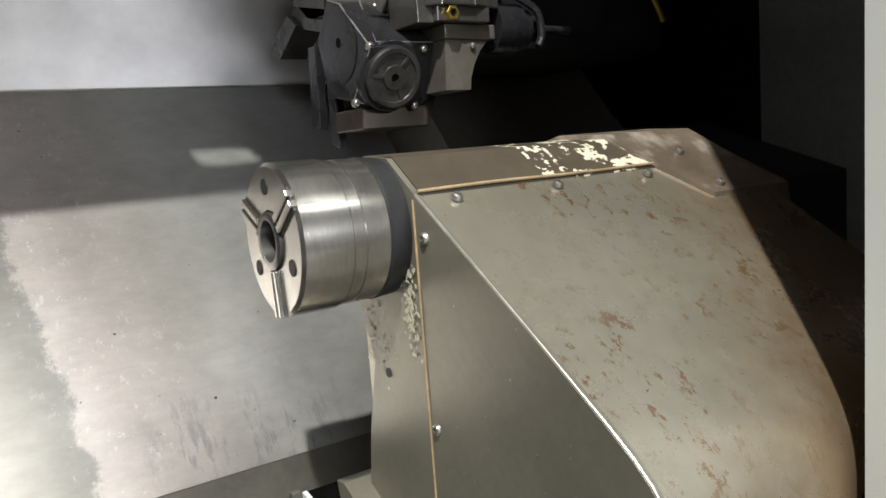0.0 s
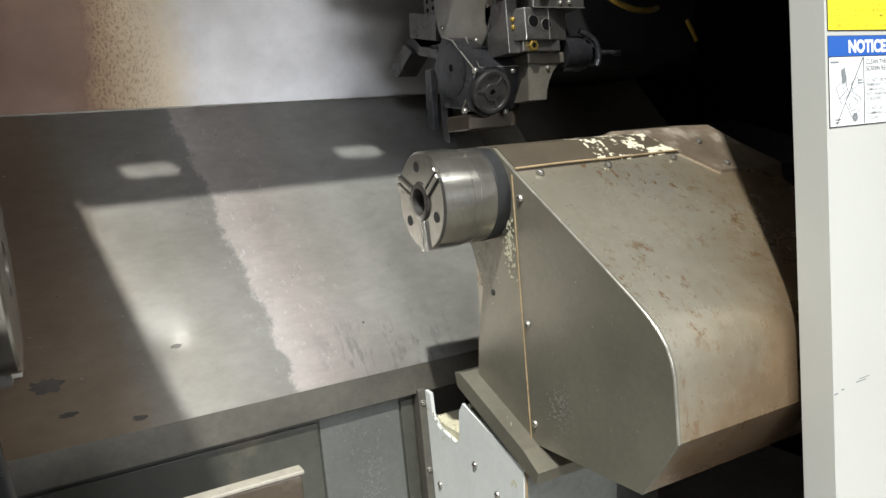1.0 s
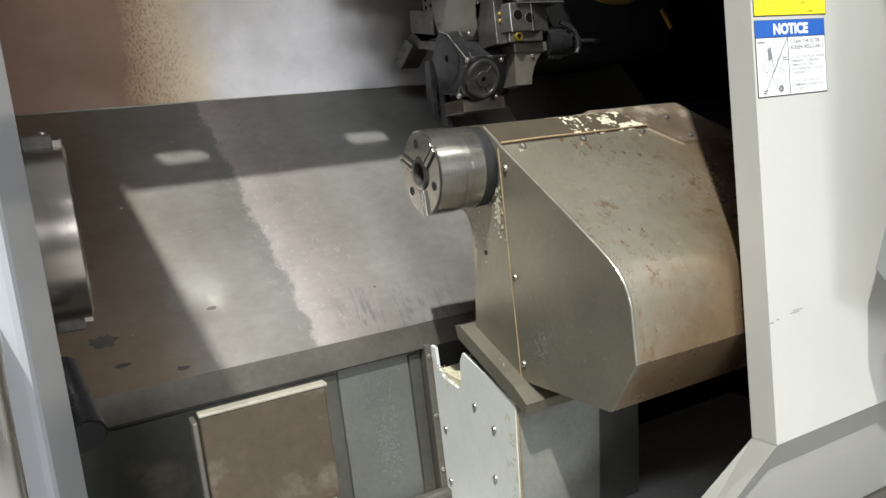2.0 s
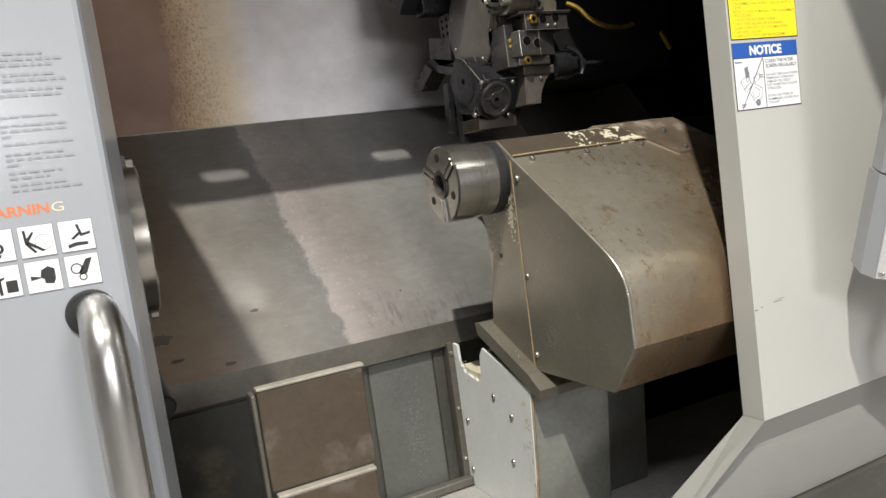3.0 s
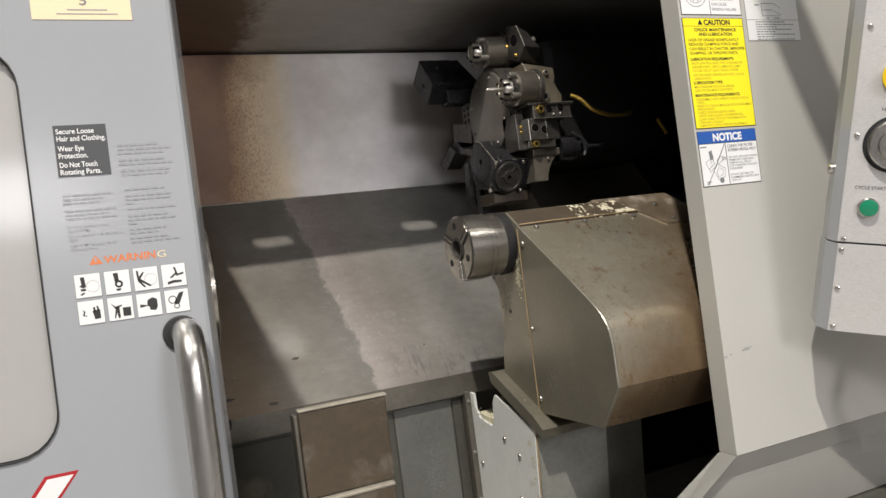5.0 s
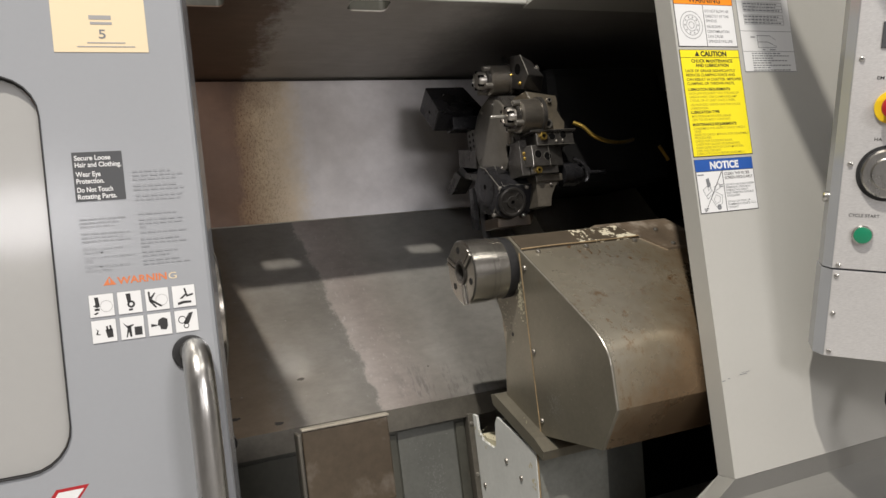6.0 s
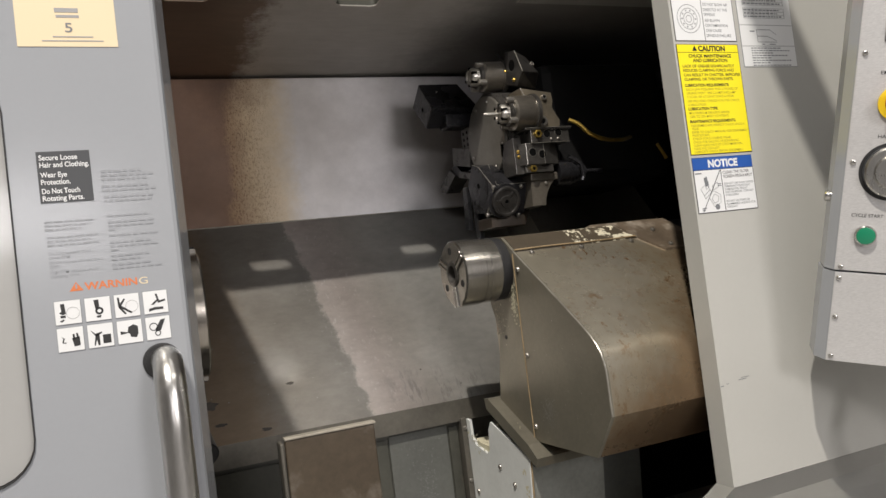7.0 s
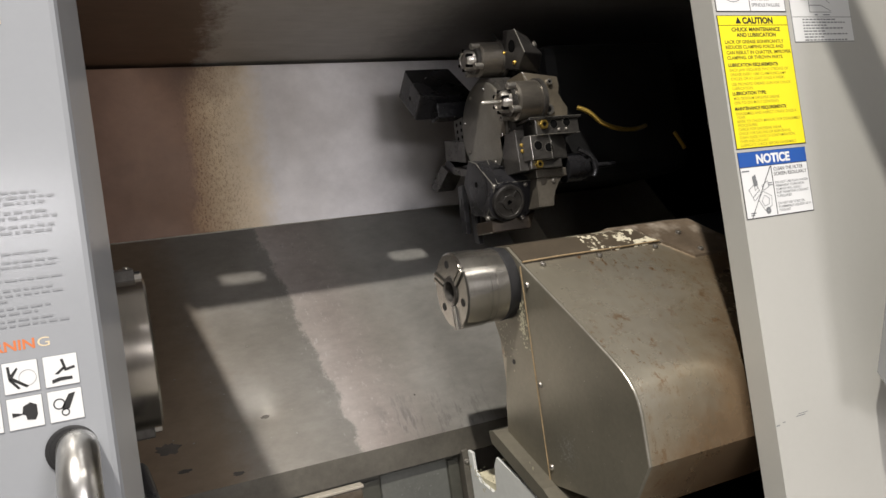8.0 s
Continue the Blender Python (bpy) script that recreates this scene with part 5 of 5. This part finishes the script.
for row, x1, z in (("EACH JAW REQUIRES TWO STROKES OF", 0.727, 1.5982), ("GREASE EVERY 1000 CLAMP/UNCLAMP", 0.721, 1.5918), ("CYCLES, OR AT LEAST ONCE A WEEK.", 0.717, 1.5854), ("USE PROVIDED GREASE GUN FOR CHUCK", 0.728, 1.5778), ("LUBRICATION.", 0.652, 1.5715),
                   ("MOLYBDENUM DISULFIDE GREASE", 0.701, 1.5572), ("(20% TO 25% MOLY CONTENT)", 0.698, 1.5510),
                   ("DISASSEMBLE AND INSPECT CHUCK ONCE A", 0.731, 1.5352), ("YEAR.", 0.629, 1.5298), ("REFER TO CHUCK MANUAL FOR DISASSEMBLY", 0.7375, 1.5240), ("PROCEDURES.", 0.650, 1.5184), ("CHECK FOR EXCESSIVE WEAR.", 0.697, 1.5126),
                   ("CHECK FOR GALLING OR BURNISHING.", 0.714, 1.5068), ("CLEAN GUIDE WAYS OF CONTAMINATION,", 0.721, 1.5010), ("CHIPS AND COOLANT.", 0.668, 1.4954), ("LUBRICATE CHUCK BEFORE REASSEMBLY.", 0.722, 1.4900)):
    words(caution, row, 0.612, x1, z, FY - 0.0010, INK_PALE, 0.0040, 0.008)

blow = sticker("air_warning_sticker", front, 0.604, 0.741, 1.6845, 1.810, FY, INK, "white warning sticker with an orange band", 0.0004)
sticker("field", blow, 0.6055, 0.7395, 1.686, 1.7615, FY - 0.0005, PAPER_W, "", 0.0003)
sticker("band", blow, 0.6055, 0.7395, 1.7625, 1.8085, FY - 0.0005, PAPER_O, "", 0.0003)
words(blow, "WARNING", 0.638, 0.712, 1.7655, FY - 0.0010, INK, 0.0110, 0.012)
part("rule", bars([(0.6688, 0.6698, 1.686, 1.7615)], FY - 0.0008, 0.0003), INK, blow)
for row, x1, z in (("DO NOT BLOW AIR", 0.729, 1.7480), ("DIRECTLY AT THE", 0.727, 1.7385), ("SPINDLE", 0.698, 1.7300), ("AIR-BLOWN", 0.707, 1.7195), ("CONTAMINATION", 0.724, 1.7105), ("CAN CAUSE", 0.708, 1.7015), ("SPINDLE FAILURE", 0.729, 1.6925)):
    words(blow, row, 0.673, x1, z, FY - 0.0010, INK_GREY, 0.0050, 0.010)
for r0, r1 in ((0.0245, 0.0255), (0.0180, 0.0190), (0.0105, 0.0115), (0.0055, 0.0065)):
    ring(blow, 0.6385, 1.7240, r0, r1, FY - 0.0010, INK_GREY, "drawing", 28)
for k in range(10):
    a = radians(36 * k)
    ring(blow, 0.6385 + 0.0148 * math.cos(a), 1.7240 + 0.0148 * math.sin(a), 0.0004, 0.0016, FY - 0.0010, INK_GREY, "drawing", 8)

table = sticker("data_sticker", front, 0.7505, 0.880, 1.6385, 1.850, FY, INK_GREY, "white data sticker with small tables", 0.0004)
for z0, z1 in ((1.6395, 1.6765), (1.6775, 1.7150), (1.7160, 1.8490)):
    sticker("field", table, 0.7515, 0.879, z0, z1, FY - 0.0005, PAPER_W, "", 0.0003)
lines(table, 0.772, 0.868, 1.6740, 0.0045, (0.75, 0.95, 0.55, 0.9, 0.5, 1.0, 0.45, 0.95), FY - 0.0008, INK_GREY, 0.4)
part("chart", bars([(0.790, 0.7908, 1.684, 1.708), (0.790, 0.836, 1.684, 1.6848), (0.790, 0.822, 1.7065, 1.7075), (0.790, 0.815, 1.6945, 1.6955), (0.774, 0.785, 1.703, 1.705), (0.800, 0.806, 1.6795, 1.681), (0.818, 0.832, 1.6795, 1.681)],
                   FY - 0.0008, 0.0003), INK_GREY, table)
flat(table, [(0.822, 1.7075), (0.822, 1.7065), (0.836, 1.698), (0.836, 1.6990)], FY - 0.0010, INK_GREY, "chart")
flat(table, [(0.815, 1.6955), (0.815, 1.6945), (0.836, 1.686), (0.836, 1.6870)], FY - 0.0010, INK_GREY, "chart")
for z in (1.728, 1.752, 1.776):
    part("grid", bars([(0.764, 0.862, z + 0.006 * k, z + 0.006 * k + 0.0006) for k in range(4)] + [(x, x + 0.0006, z, z + 0.018) for x in (0.764, 0.788, 0.824, 0.862)], FY - 0.0008, 0.0003), INK_DIM, table)
    lines(table, 0.766, 0.860, z + 0.0165, 0.006, (0.9, 0.85, 0.95), FY - 0.0008, INK_GREY, 0.4)
part("scuff", bars([(0.594 + 0.0065, 0.607, 1.093, 1.0945), (0.613, 0.618, 1.0955, 1.0968), (0.640, 0.658, 1.0985, 1.0995), (0.645, 0.664, 1.1015, 1.1022)], FY - 0.0001, 0.0002), INK_GREY, front)

# ---- control pendant ----
PO = Vector((0.748, -0.146, 1.273))
PU = Vector((0.728, -0.655, -0.200)).normalized()
PV = Vector((0.045, -0.245, 0.968))
PV = (PV - PU * PU.dot(PV)).normalized()
PN = PU.cross(PV)
PM = Matrix((PU, PV, PN)).transposed().to_4x4()
PM.translation = PO
pend = thing("control_pendant", (0.85, -0.1, 1.05), "brushed steel control pendant with buttons and a jog dial", "control panel")


def hung(name, bm, mat, parent, label="", smooth=False):
    bmesh.ops.transform(bm, matrix=PM, verts=bm.verts)
    return part(name, bm, mat, parent, label, smooth)


hung("housing", prism([(-0.0215, -0.020), (-0.0105, -0.0015), (0.36, -0.0015), (0.36, -0.070), (-0.0215, -0.070)], "y", -0.006, 0.62, 0.002), GREY_PAINT, pend, "grey painted pendant housing")
hung("housing", prism([(-0.0225, -0.022), (-0.0085, -0.0015), (0.36, -0.0015), (0.36, -0.080), (-0.0225, -0.080)], "y", -0.156, -0.0085, 0.002), GREY_PAINT, pend, "grey painted lower housing")
hung("face_plate", box(-0.0095, 0.36, -0.0055, 0.62, -0.0013, 0.0005, 0.0005), PENDANT, pend, "brushed steel face plate")
hung("lower_plate", box(-0.0078, 0.36, -0.1555, -0.0090, -0.0013, 0.0008, 0.0005), PENDANT, pend, "brushed steel lower plate")
for u, v in ((-0.001, 0.0), (0.0, 0.165), (0.0, 0.329), (-0.002, -0.018), (-0.001, -0.082), (-0.001, -0.147), (0.0, 0.50)):
    hung("bolt", dome_bolt((u, v, 0.0006), (0, 0, 1), 0.0042, 0.0035), STAINLESS, pend, "", True)
ringb = hung("start_button", lathe([(0.0006, 0.0155), (0.006, 0.0155), (0.008, 0.0140), (0.008, 0.010)], (0.028, 0.052, 0), "z", 32), STAINLESS, pend, "green start button in a chrome ring", True)
hung("lens", lathe([(0.0060, 0.0136), (0.0086, 0.0132), (0.0090, 0.012)], (0.028, 0.052, 0), "z", 28), GREEN, ringb, "green lens", True)
dial = hung("jog_dial", lathe([(0.0006, 0.0385), (0.010, 0.0385), (0.013, 0.036), (0.013, 0.026), (0.018, 0.024), (0.018, 0.012)], (0.0535, 0.152, 0), "z", 48), STAINLESS, pend, "chrome jog dial", True)
hung("dial_ring", lathe([(0.0006, 0.0395), (0.006, 0.0395), (0.006, 0.030)], (0.0535, 0.152, 0), "z", 48), INK_DKGREY, dial, "dark dial scale ring")
stop = hung("stop_button", lathe([(0.0006, 0.026), (0.004, 0.026), (0.004, 0.015)], (0.050, 0.255, 0), "z", 40), YELLOW, pend, "red stop button on a yellow ring", True)
hung("mushroom", lathe([(0.004, 0.014), (0.016, 0.014), (0.018, 0.019), (0.024, 0.019), (0.028, 0.012)], (0.050, 0.255, 0), "z", 36), RED, stop, "red mushroom head", True)
hung("display", box(0.024, 0.12, 0.345, 0.385, 0.0006, 0.003, 0.001), INK_DKGREY, pend, "dark display frame")
hung("side_knob", lathe([(-0.020, 0.009), (-0.028, 0.009), (-0.030, 0.007)], (0, 0.108, -0.036), "x", 24), STAINLESS, pend, "steel side knob", True)
hung("arrow", lathe([(0.0006, 0.0445), (0.0009, 0.0445), (0.0009, 0.0435)], (0.0535, 0.152, 0), "z", 48), INK, pend)
for text, u0, u1, v in (("CYCLE START", 0.006, 0.050, 0.0805), ("HA", 0.030, 0.041, 0.2025), ("EM", 0.024, 0.034, 0.2975)):
    words(pend, text, u0, u1, 0, 0, INK, 0.0052, 0.006, PM @ Matrix.Translation((u0, v, 0.0008)))
part("support_arm", tube([(0.312, -0.45, 2.86), (0.527, -0.45, 2.342), (0.622, -0.45, 2.12), (0.692, -0.43, 1.95), (0.80, -0.36, 1.84)], 0.046, 20), GREY_PAINT, pend, "grey tubular support arm", True)
part("cable", tube(bend([(0.872, -0.16, 1.14), (0.865, -0.12, 1.035), (0.850, -0.135, 1.02), (0.852, -0.15, 0.985), (0.875, -0.16, 0.955), (0.90, -0.17, 0.93)], 6), 0.012, 14), BLACK, pend, "black cable below the pendant", True)

# ---- chips ----
rnd = random.Random(4)
bm = bmesh.new()
for k in range(70):
    x, y = rnd.uniform(-0.2, 0.70), rnd.uniform(0.62, 0.98)
    s = rnd.uniform(0.0008, 0.0022)
    bmesh.ops.create_cube(bm, size=1, matrix=Matrix.Translation((x, y, on_plate(y) + 0.0014)) @ Matrix.Rotation(rnd.uniform(0, 3), 4, "Z") @ Matrix.Rotation(radians(50), 4, "X") @ Matrix.Diagonal((s * 1.8, s, s * 0.6, 1)))
tagged(solid("metal_chips", bm, BRIGHT, "scattered tiny bright metal chips on the plate", "chips", "stuff"))
